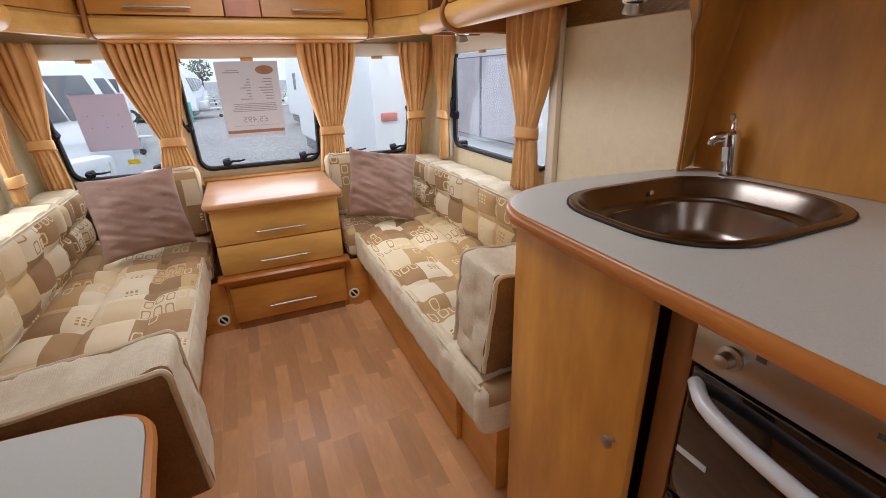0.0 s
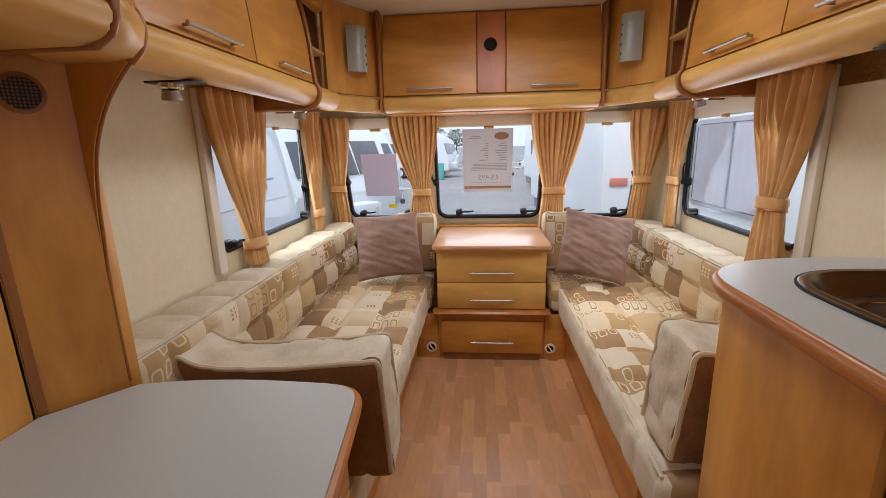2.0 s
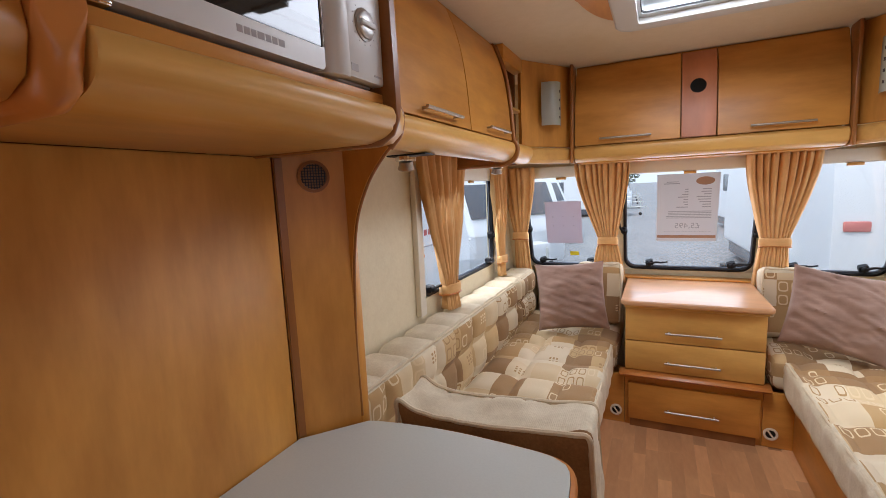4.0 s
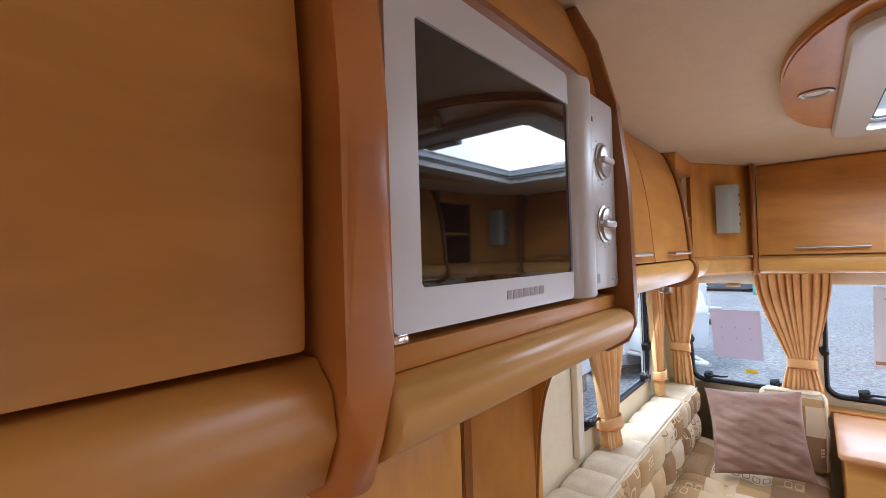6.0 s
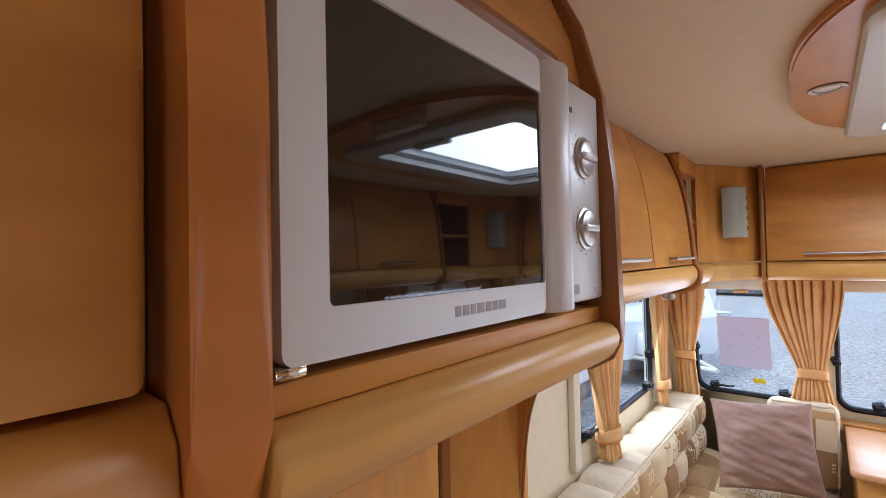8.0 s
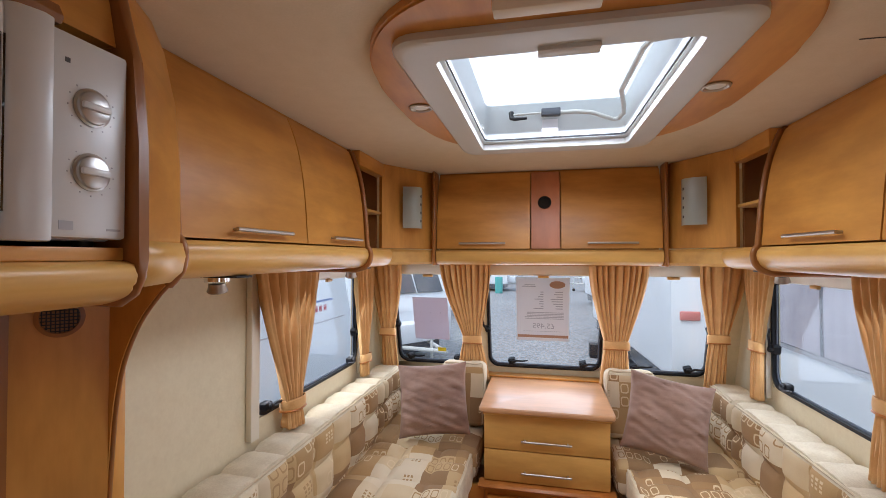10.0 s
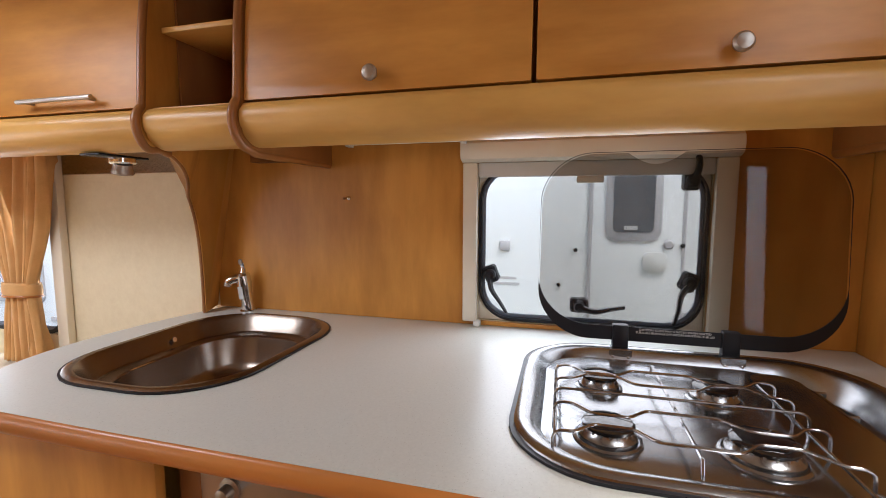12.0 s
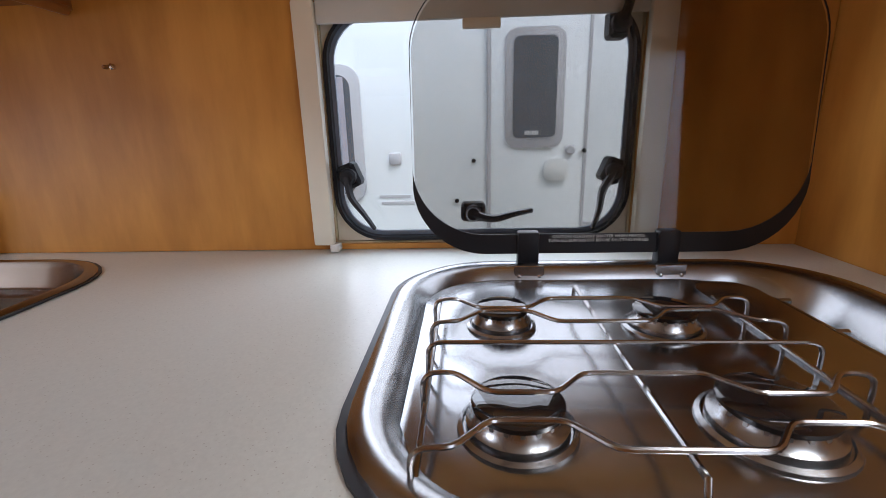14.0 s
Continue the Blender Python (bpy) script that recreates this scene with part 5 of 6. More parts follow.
for s in (-1, 1):
    word = "kitchen side" if s > 0 else "cabinet side"
    sf = empty("sofa", (s * 0.72, 1.45, 0.0), "long caravan bench sofa in cream and brown patchwork cloth", "sofa", "bench sofas")
    part("base_board", side(box(0.432, 0.452, 0.98, 2.166, 0.0, 0.270, 0.002), s), WOOD_Y, sf, "wooden sofa base board")
    part("base_box", side(box(0.4525, 1.07, 0.74, 2.70, 0.0, 0.270), s), WOOD_Y, sf)
    x0 = 0.352 if s < 0 else 0.376
    sx = (lambda a, b: (a, b) if s > 0 else (-b, -a))
    xa, xb = sx(x0, 0.935)
    ob = part("seat_cushion", soft_box(xa, xb, 0.602 if s < 0 else 0.685, 2.175, 0.272, 0.440, 0.045, 0.016, rib_front(s)), [FAB_XY, CREAM_FAB], sf)
    two_mats(ob, lambda n, c: 1 if (abs(c.x) < x0 + 0.022 or c.z < 0.39 or c.y < 0.63) else 0)
    xa, xb = sx(0.338, 1.05)
    ob = part("corner_cushion", soft_box(xa, xb, 2.185, 2.70, 0.272, 0.437, 0.04, 0.024, tuft(0.22, 0.26, 0.024, 10.05, 10.03)), [FAB_XY, FAB_YZ], sf)
    two_mats(ob, lambda n, c: 1 if (abs(n.z) < 0.55 or n.z < 0) else 0)
    xf = s * (x0 + 0.010)
    seam([(xf, 0.64 if s < 0 else 0.72, 0.428), (xf, 1.0, 0.430), (xf, 1.5, 0.430), (xf, 2.15, 0.430)], sf)
    # backrests along the wall and in the corner
    for y0, y1 in ((0.665, 2.325), (2.335, 2.665)):
        xa, xb = sx(0.893, 1.066)
        ob = part("backrest", soft_box(xa, xb, y0, y1, 0.395, 0.733, 0.035, 0.017, tuft(0.178, 0.15, 0.030, 10.0 - y0, 10.0 + 0.065, 1, 2)), [FAB_YZ, CREAM_FAB], sf)
        two_mats(ob, lambda n, c: 1 if c.z > 0.712 else 0)
        xe = s * 0.902
        seam([(xe, y0 + 0.02, 0.722), (xe, (y0 + y1) / 2, 0.726), (xe, y1 - 0.02, 0.722)], sf)
    xa, xb = sx(0.338, 0.60)
    lean_m = Matrix.Translation((0, 2.52, 0.44)) @ pose(0, 0, 0, -8, 0, 0) @ Matrix.Translation((0, -2.52, -0.44))
    ob = part("front_backrest", soft_box(xa, xb, 2.455, 2.60, 0.440, 0.805, 0.04, 0.025, tuft(0.18, 0.16, 0.012, 10.0, 10.05, 0, 2), lean_m), [FAB_XZ, CREAM_FAB], sf)
    two_mats(ob, lambda n, c: 1 if n.z > 0.5 or abs(n.x) > 0.7 else 0)
    xe = s * 0.347
    seam([lean_m @ Vector((xe, 2.462, 0.46)), lean_m @ Vector((xe, 2.460, 0.77)), lean_m @ Vector((s * 0.40, 2.462, 0.797)), lean_m @ Vector((s * 0.58, 2.462, 0.797))], sf)


# ---- loose cushions ----
def pillow(cx, cy, cz, w, h, t, m, seed):
    def f(sgn):
        def g(u, v):
            a, b = 2 * u - 1, 2 * v - 1
            k = (max(0.0, 1 - abs(a) ** 2.6) * max(0.0, 1 - abs(b) ** 2.2)) ** 0.6
            pin = 1 - 0.075 * (1 - a * a) * abs(b) ** 2
            pin2 = 1 - 0.075 * (1 - b * b) * abs(a) ** 2
            wr = noise.noise(Vector((a * 2.2 + seed, b * 3.5, sgn))) * 0.016 + noise.noise(Vector((a * 1.5 + seed, b * 7 + a * 2.5, sgn))) * 0.017 + noise.noise(Vector((a * 3 + seed, b * 16 + a * 4, sgn))) * 0.009
            return m @ Vector((a * w / 2 * pin2, sgn * (t / 2 * k + wr * min(1, k * 2)), b * h / 2 * pin))
        return g
    bm = sheet(f(1), 40, 40)
    b2 = sheet(f(-1), 40, 40)
    me = bpy.data.meshes.new("tmp")
    b2.to_mesh(me)
    b2.free()
    bm.from_mesh(me)
    bpy.data.meshes.remove(me)
    bmesh.ops.remove_doubles(bm, verts=bm.verts, dist=1e-4)
    return bm


m1 = Matrix.Translation((-0.592, 2.275, 0.655)) @ pose(0, 0, 0, -19, -3, 13)
solid("scatter_cushion", pillow(0, 0, 0, 0.385, 0.385, 0.17, m1, 1.3), MAUVE, "square mauve velour cushion leaning in the sofa corner", "cushion", "mauve cushions", smooth=80)
m2 = Matrix.Translation((0.590, 2.265, 0.652)) @ pose(0, 0, 0, -22, 9, -10)
solid("scatter_cushion", pillow(0, 0, 0, 0.385, 0.385, 0.17, m2, 6.1), MAUVE, "square mauve velour cushion leaning in the sofa corner", "cushion", "mauve cushions", smooth=80)


def puff(p, n):
    q = Vector((p.x + 0.3 * p.z, p.y, p.z * 1.3))
    return noise.noise(Vector(p) * 6) * 0.010 + noise.noise(q * 17) * 0.006 - 0.006 * max(0.0, 1 - abs(noise.noise(q * 9)) * 7)


for s, x0, x1, y0, y1, z0, z1, tilt, turn in ((-1, -0.762, -0.262, 0.662, 0.815, 0.437, 0.752, 0, 2), (1, 0.402, 0.870, 0.765, 0.935, 0.446, 0.768, 6, 4)):
    bo = empty("bolster_cushion", ((x0 + x1) / 2, (y0 + y1) / 2, z0), "box cushion with brown face and ribbed cream border on the sofa", "cushion", "end cushions")
    c = Vector(((x0 + x1) / 2, (y0 + y1) / 2, z0))
    mm = Matrix.Translation(c) @ pose(0, 0, 0, tilt, 0, turn) @ Matrix.Translation(-c)
    xi, xo = (x1, x0) if s < 0 else (x0, x1)

    def shape(q):
        """Sagging top between pulled-up corners, bowed faces."""
        u = (q.x - xo) / (xi - xo)
        w = (q.z - z0) / (z1 - z0)
        sag = -0.030 * math.sin(math.pi * min(1, max(0, u))) ** 0.7 * (1.25 - u) * w
        ear = 0.016 * max(0.0, 1 - u / 0.10) * w
        bow = 0.014 * math.sin(math.pi * min(1, max(0, u))) * math.sin(math.pi * min(1, max(0, w)))
        side_in = -s * 0.018 * w
        return Vector((q.x - side_in * u, q.y + (bow if q.y > c.y else -bow), q.z + sag + ear))
    bm = warp(soft_box(x0, x1, y0, y1, z0, z1, 0.016, 0.013, puff), lambda q: mm @ shape(q))
    ob = part("cover", bm, [CREAM_FAB, BROWN_FAB, FAB_XZ], bo)
    back = mm.inverted()

    def facing(n, q):
        q = back @ q
        return 1 if q.y < y0 + 0.011 else (2 if q.y > y1 - 0.011 else 0)
    two_mats(ob, facing)
    h = 0.004
    for yy, dy in ((y0 + h, -1), (y1 - h, 1)):
        run = [(xo, yy, z0 + 0.02 + (z1 - z0 - 0.04) * i / 8) for i in range(9)]
        run += [(xo + (xi - xo) * (0.02 + 0.955 * i / 20), yy, z1 - h) for i in range(21)]
        run += [(xi + s * h, yy, z1 - 0.02 - (z1 - z0 - 0.04) * i / 12) for i in range(13)]
        pp = [mm @ shape(Vector(q) + Vector((0, dy * (puff(Vector(q), None) * 0.7 + 0.002), 0))) for q in run]
        part("piping", tube(smooth_path(pp, 3), 0.0065, 7), PIPING, bo, "corded cream edge")


# ---- curtains ----
def curtain(p0, p1, ztop, tie, tw, ztie, zbot, bw, out, n=7, amp=0.016, lean_y=0.0, label="gathered gold curtain held by a tie-back", group="curtains"):
    """p0-p1: the rail in plan; tie: where it is gathered; out: plan direction into the room."""
    a, b = Vector((*p0, 0)), Vector((*p1, 0))
    along = (b - a).normalized()
    o = Vector((*out, 0)).normalized()
    tc = Vector((*tie, 0))
    seed = a.x * 3 + a.y

    def f(u, v):
        z = ztop + (zbot - ztop) * v
        if z > ztie:
            k = (ztop - z) / (ztop - ztie)
            k = k * k * (3 - 2 * k) * 0.45 + 0.55 * k ** 2.0
            L, R = a.lerp(tc - along * tw, k), b.lerp(tc + along * tw, k)
            am = amp * (1 - 0.45 * k)
        else:
            k = (ztie - z) / (ztie - zbot)
            L, R = (tc - along * tw).lerp(tc - along * bw, k ** 0.7), (tc + along * tw).lerp(tc + along * bw, k ** 0.7)
            am = amp * (0.55 + 0.25 * k)
        c = L.lerp(R, u)
        ph = math.pi * n * u + seed + 0.55 * math.sin(2 * math.pi * u * 2 + seed) + 0.25 * math.sin(z * 6 + seed)
        w = 1.3 * am * (2 * abs(math.sin(ph)) ** 0.8 - 1.1 + 0.3 * abs(math.sin(2.3 * ph + 1))) + 0.006 * noise.noise(Vector((u * 4 + seed, z * 5, 0)))
        bulge = 0.018 * math.sin(math.pi * u)
        shift = lean_y * (ztop - z)
        return c + o * (w + bulge) + Vector((0, shift, z))
    th = empty("curtain", ((a.x + b.x) / 2, (a.y + b.y) / 2, zbot), label, "curtain", group)
    ob = part("cloth", sheet(f, 112, 30), CURTAIN, th, smooth=70)
    sol = ob.modifiers.new("thickness", "SOLIDIFY")
    sol.thickness = 0.003

    def band(u, v):
        t = 2 * math.pi * u
        z = ztie + 0.024 - 0.048 * v
        puffed = 1 + 0.05 * math.sin(math.pi * v)
        return tc + along * (math.cos(t) * (tw + 0.010) * puffed) + o * (0.012 + math.sin(t) * (amp + 0.016) * puffed) + Vector((0, lean_y * (ztop - ztie), z + 0.006 * math.sin(t)))
    bd = part("tie_back", sheet(band, 28, 6), CURTAIN, th, "matching cloth tie-back", smooth=70)
    s2 = bd.modifiers.new("thickness", "SOLIDIFY")
    s2.thickness = 0.004
    ring = [band(i / 28, 0.95) + o * 0.0 for i in range(28)]
    part("tie_cord", tube(ring, 0.0045, 6, True), EDGE, th, "orange cord edge")
    return th


FT = 1.398
IN = (0, -1)
fy = 2.475
curtain((-1.05, fy), (-0.84, fy), FT, (-0.965, fy), 0.042, 0.96, 0.70, 0.055, IN, 5, 0.014, 0.26)
curtain((-0.60, fy), (-0.30, fy), FT, (-0.425, fy), 0.048, 0.93, 0.665, 0.105, IN, 9, 0.014, 0.26)
curtain((0.245, fy), (0.56, fy), FT, (0.405, fy), 0.060, 0.93, 0.665, 0.085, IN, 9, 0.014, 0.26)
curtain((0.80, fy), (1.03, fy), FT, (0.925, fy), 0.045, 0.99, 0.70, 0.055, IN, 5, 0.014, 0.26)
for s in (-1, 1):
    xs = s * 1.03
    o = (-s, 0)
    curtain((xs, 2.20), (xs, 2.47), 1.44, (xs, 2.345 if s < 0 else 2.36), 0.038, 0.845 if s < 0 else 1.0, 0.745, 0.045, o, 7, 0.015)
    if s < 0:
        curtain((xs, 1.31), (xs, 1.76), 1.44, (xs, 1.565), 0.050, 0.835, 0.745, 0.058, o, 7, 0.030)
    else:
        curtain((xs, 1.30), (xs, 1.65), 1.44, (xs, 1.485), 0.050, 0.985, 0.745, 0.085, o, 7, 0.030)
    th = empty("blind_channel", (s * 1.06, 1.36, 0.745), "cream upright blind channel beside the side window", "blind channel", "blind channels")
    part("rail", side(box(1.048, 1.0735, 1.335, 1.385, 0.755, 1.440, 0.004), s), CREAM_PLASTIC, th)
    part("cassette", side(box(1.035, 1.0735, 1.387, 2.336, 1.325, 1.440, 0.008), s), CREAM_PLASTIC, th)
    part("rail", side(box(1.048, 1.0735, 2.337, 2.375, 0.755, 1.343, 0.004), s), CREAM_PLASTIC, th)
    part("catch", side(box(1.025, 1.04, 1.88, 1.93, 1.314, 1.328, 0.003), s), PALE_Y, th)
for cx in (-0.69, 0.0, 0.69):
    solid("blind_catch", box(cx - 0.03, cx + 0.03, 2.512, 2.540, 1.314, 1.3285, 0.003), PALE_X, "small wooden catch of the front blind", "blind catch", "blind catches")

# ---- roof light ----
ro = empty("roof_light", (0.03, 1.2, CEILZ), "open-view roof light in a pale plastic frame with stay bar", "roof light")
outl = []
for k in range(120):
    a = 2 * math.pi * (k + 0.5) / 120
    ca, sa = math.cos(a), math.sin(a)
    e = 2 / 2.9
    outl.append((0.050 + 0.462 * math.copysign(abs(ca) ** e, ca), 1.122 + 0.560 * math.copysign(abs(sa) ** e, sa)))


def ring_like(poly, a0, a1, b0, b1, r):
    """A rounded rectangle met by rays from its centre towards the points of poly."""
    cx, cy = (a0 + a1) / 2, (b0 + b1) / 2
    out = []
    for x, y in poly:
        dx, dy = x - cx, y - cy
        k = min((a1 - a0) / 2 / max(abs(dx), 1e-6), (b1 - b0) / 2 / max(abs(dy), 1e-6))
        qx, qy = dx * k, dy * k
        hx, hy = (a1 - a0) / 2 - r, (b1 - b0) / 2 - r
        if abs(qx) > hx and abs(qy) > hy:
            v = Vector((abs(qx) - hx, abs(qy) - hy)).normalized() * r
            qx, qy = math.copysign(hx + v.x, qx), math.copysign(hy + v.y, qy)
        out.append((cx + qx, cy + qy))
    return out


F0 = ring_like(outl, RL[0] - 0.075, RL[1] + 0.075, RL[2] - 0.10, RL[3] + 0.055, 0.06)
bm = add_ring(bmesh.new(), outl, ring_like(outl, RL[0] - 0.06, RL[1] + 0.06, RL[2] - 0.08, RL[3] + 0.05, 0.05), "z", 1.866, 1.8845)
bev = [e for e in bm.edges if all(abs(v.co.z - 1.866) < 1e-5 for v in e.verts)]
bmesh.ops.bevel(bm, geom=bev, offset=0.005, segments=2, affect="EDGES")
part("surround", bm, WOOD_Y, ro, "wooden oval ceiling surround")
F1 = ring_like(outl, RL[0] - 0.005, RL[1] + 0.005, RL[2] - 0.005, RL[3] + 0.005, 0.02)
n = len(F0)


def loops_mesh(loops):
    bm = bmesh.new()
    rows = [[bm.verts.new((x, y, z)) for x, y in poly] for poly, z in loops]
    for p, q in zip(rows, rows[1:]):
        for i in range(len(p)):
            bm.faces.new((p[i], p[(i + 1) % len(p)], q[(i + 1) % len(p)], q[i]))
    return bm


fin = ring_like(outl, RL[0] + 0.002, RL[1] - 0.002, RL[2] + 0.002, RL[3] - 0.002, 0.015)
mid = ring_like(outl, RL[0] + 0.012, RL[1] - 0.012, RL[2] + 0.012, RL[3] - 0.030, 0.02)
upp = ring_like(outl, RL[0] + 0.022, RL[1] - 0.022, RL[2] + 0.02, RL[3] - 0.070, 0.02)
part("frame", loops_mesh([(F0, 1.8655), (F0, 1.852), (shrink(F0, 0.006), 1.847), (shrink(F0, 0.02), 1.846), (fin, 1.853), (fin, 1.874)]), GREY_PLASTIC, ro, "pale grey plastic frame")
part("well", loops_mesh([(fin, 1.8745), (mid, 1.876), (mid, 1.885), (upp, 1.995), (upp, 2.0), (shrink(upp, -0.06), 2.0)]), WELL, ro, "pale plastic well")
part("inner_seal", add_ring(bmesh.new(), shrink(mid, 0.0005), shrink(mid, 0.004), "z", 1.879, 1.884), BLACK, ro)
pane = part("dome_pane", prism(shrink(upp, -0.02), "z", 2.002, 2.006), DOME, ro, "cloudy clear acrylic dome")
pane.visible_shadow = False
part("stay_bar", tube([(0.05, 1.535, 1.958), (0.11, 1.525, 1.955), (0.160, 1.515, 1.945), (0.236, 1.545, 1.925), (0.252, 1.535, 1.925), (0.262, 1.49, 1.93), (0.248, 1.42, 1.94), (0.222, 1.30, 1.94), (0.226, 1.02, 1.94), (0.236, 0.985, 1.94), (0.272, 0.965, 1.935), (0.282, 0.93, 1.93), (0.285, 0.83, 1.91)], 0.0075, 10), GREY_PLASTIC, ro, "bent grey stay bar")
part("latch_rod", tube([(-0.115, 1.53, 1.958), (0.0, 1.53, 1.960)], 0.004, 8), GREY_PLASTIC, ro)
part("latch_block", box(-0.012, 0.055, 1.515, 1.54, 1.945, 1.972, 0.003), VANGREY, ro, "dark latch block")
part("latch_lever", tube([(-0.120, 1.535, 1.968), (-0.118, 1.525, 1.945), (-0.105, 1.515, 1.938), (-0.062, 1.505, 1.936)], lambda k: 0.010 - 0.005 * k, 8), BLACK, ro)
part("label", box(-0.010, 0.046, 1.5415, 1.5425, 1.892, 1.938), PAPER, ro, "small printed label")
part("blind_tab", box(-0.02, 0.10, 0.775, 0.81, 1.842, 1.856, 0.003), GREY_PLASTIC, ro)
part("blind_clip", box(-0.09, 0.08, 0.60, 0.63, 1.834, 1.866, 0.003), CREAM_PLASTIC, ro)
part("side_catch", box(-0.235, -0.215, 1.47, 1.495, 1.90, 1.915, 0.004), WHITE_PLASTIC, ro)
for x in (-0.349, 0.412):
    dl = empty("downlight", (x, 1.114, 1.86), "small round chrome downlight in the ceiling surround, unlit", "downlight", "ceiling downlights")
    m = Matrix.Translation((x, 1.114, 1.8665)) @ pose(0, 0, 0, 180, 0, 0)
    part("rim", lathe([(0.034, 0), (0.034, 0.004), (0.029, 0.006), (0.024, 0.003), (0.023, 0.0005)], m, 28), NICKEL, dl)
    part("lens", lathe([(0.023, 0.0), (0.022, 0.0015), (0.008, 0.002)], m, 24), WHITE_PLASTIC, dl)
r2 = empty("roof_light", (0, -1.05, CEILZ), "second square roof light behind, assumed and unseen", "roof light")
part("frame", add_ring(bmesh.new(), rrect(-0.36, 0.36, -1.41, -0.69, 0.04), rrect(-0.298, 0.298, -1.348, -0.752, 0.02), "z", 1.868, 1.884), GREY_PLASTIC, r2)
solid("ceiling_seam", box(0.62, 0.79, 0.953, 0.9555, 1.8835, 1.8849), INK, "thin dark seam in the ceiling board", "seam", kind="structure")

# ---- papers in the front window ----
def on_front(c):
    return FM @ c


def sheet_of_paper(name, x0, x1, z0, z1, mat, label, cat, c0=0.008):
    th = empty(name, FM @ Vector(((x0 + x1) / 2, z0 * ln, c0)), label, cat)
    part("paper", warp(box(x0, x1, z0 * ln, z1 * ln, c0, c0 + 0.0012), on_front), mat, th)

    def bar(a0, a1, b0, b1, mt, nm="printed_line"):
        part(nm, warp(box(a0, a1, b0 * ln, b1 * ln, c0 + 0.0013, c0 + 0.0018), on_front), mt, th)
    return th, bar


SX0, SX1, SZ0, SZ1 = -0.160, 0.150, 0.925, 1.318
ps, bar = sheet_of_paper("price_notice", SX0, SX1, SZ0, SZ1, PAPER, "white price notice stuck in the front window, seen reversed", "notice")
m = FM @ Matrix.Translation((0.080, 1.275 * ln, 0.0093))
bm = lathe([(0.045, 0), (0.045, 0.0006)], m @ Matrix.Diagonal((1, 0.52, 1, 1)), 28)
part("logo_shape", bm, REDINK, ps, "brown oval logo shape")
bar(0.055, 0.105, 1.269, 1.281, PAPER, "logo_bar")
bar(-0.125, -0.045, 1.262, 1.267, GREYINK)
bar(-0.11, -0.05, 1.272, 1.276, GREYINK, "logo_bar")
zz = 1.228
rnd = random.Random(4)
for k in range(8):
    bar(0.108 - 0.03 - 0.04 * rnd.random(), 0.112, zz, zz + 0.005, GREYINK)
    bar(-0.012 - 0.05 * rnd.random(), 0.0, zz, zz + 0.005, GREYINK)
    zz -= 0.0145
zz -= 0.01
for k in range(5):
    bar(-0.115 + 0.02 * rnd.random(), 0.118, zz, zz + 0.004, GREYINK)
    zz -= 0.0095
bar(-0.12, 0.12, 0.985, 0.9865, GREYINK)
bar(-0.155, 0.146, 0.945, 0.962, REDINK, "brown_band")
lettering("price_text", "£5,495", 0.048, FM @ Matrix.Translation((0.0, 1.018 * ln, 0.0092)) @ Matrix.Diagonal((-1, 1, 1, 1)), GREYINK, ps)
pp, bar = sheet_of_paper("paper_sheet", -0.815, -0.588, 0.905, 1.182, PINKPAPER, "blank lilac paper sheet stuck in the front window", "paper sheet")
for i in range(3):
    for j in range(2):
        bar(-0.77 + 0.065 * i, -0.766 + 0.065 * i, 1.02 + 0.06 * j, 1.024 + 0.06 * j, INK, "punched_dot")
warp_y = warp(box(-0.675, -0.620, 0.812 * ln, 0.838 * ln, -0.014, -0.0128), on_front)
solid("window_sticker", warp_y, YELLOW, "small yellow sticker on the front window", "sticker")

# ---- caravans and yard outside ----
STRIPE_R = plain("red_stripe_film", (0.45, 0.06, 0.07), 0.4)
STRIPE_B = plain("blue_stripe_film", (0.12, 0.20, 0.42), 0.4)
# red made paler: the haze of the scratched window pane is in the colour
REDLAMP = plain("haze_paled_red_tail_lamp", (0.60, 0.20, 0.18), 0.2)
ORANGE = plain("orange_marker_lamp", (0.8, 0.30, 0.04), 0.3)
TYRE = plain("tyre_rubber", (0.03, 0.03, 0.03), 0.8)
GREYCLOTH = fabric_plain("grey_net_curtain", (0.44, 0.41, 0.45), (0.30, 0.28, 0.32), 200, 4)
TURQ = plain("turquoise_plastic", (0.10, 0.42, 0.40), 0.5)


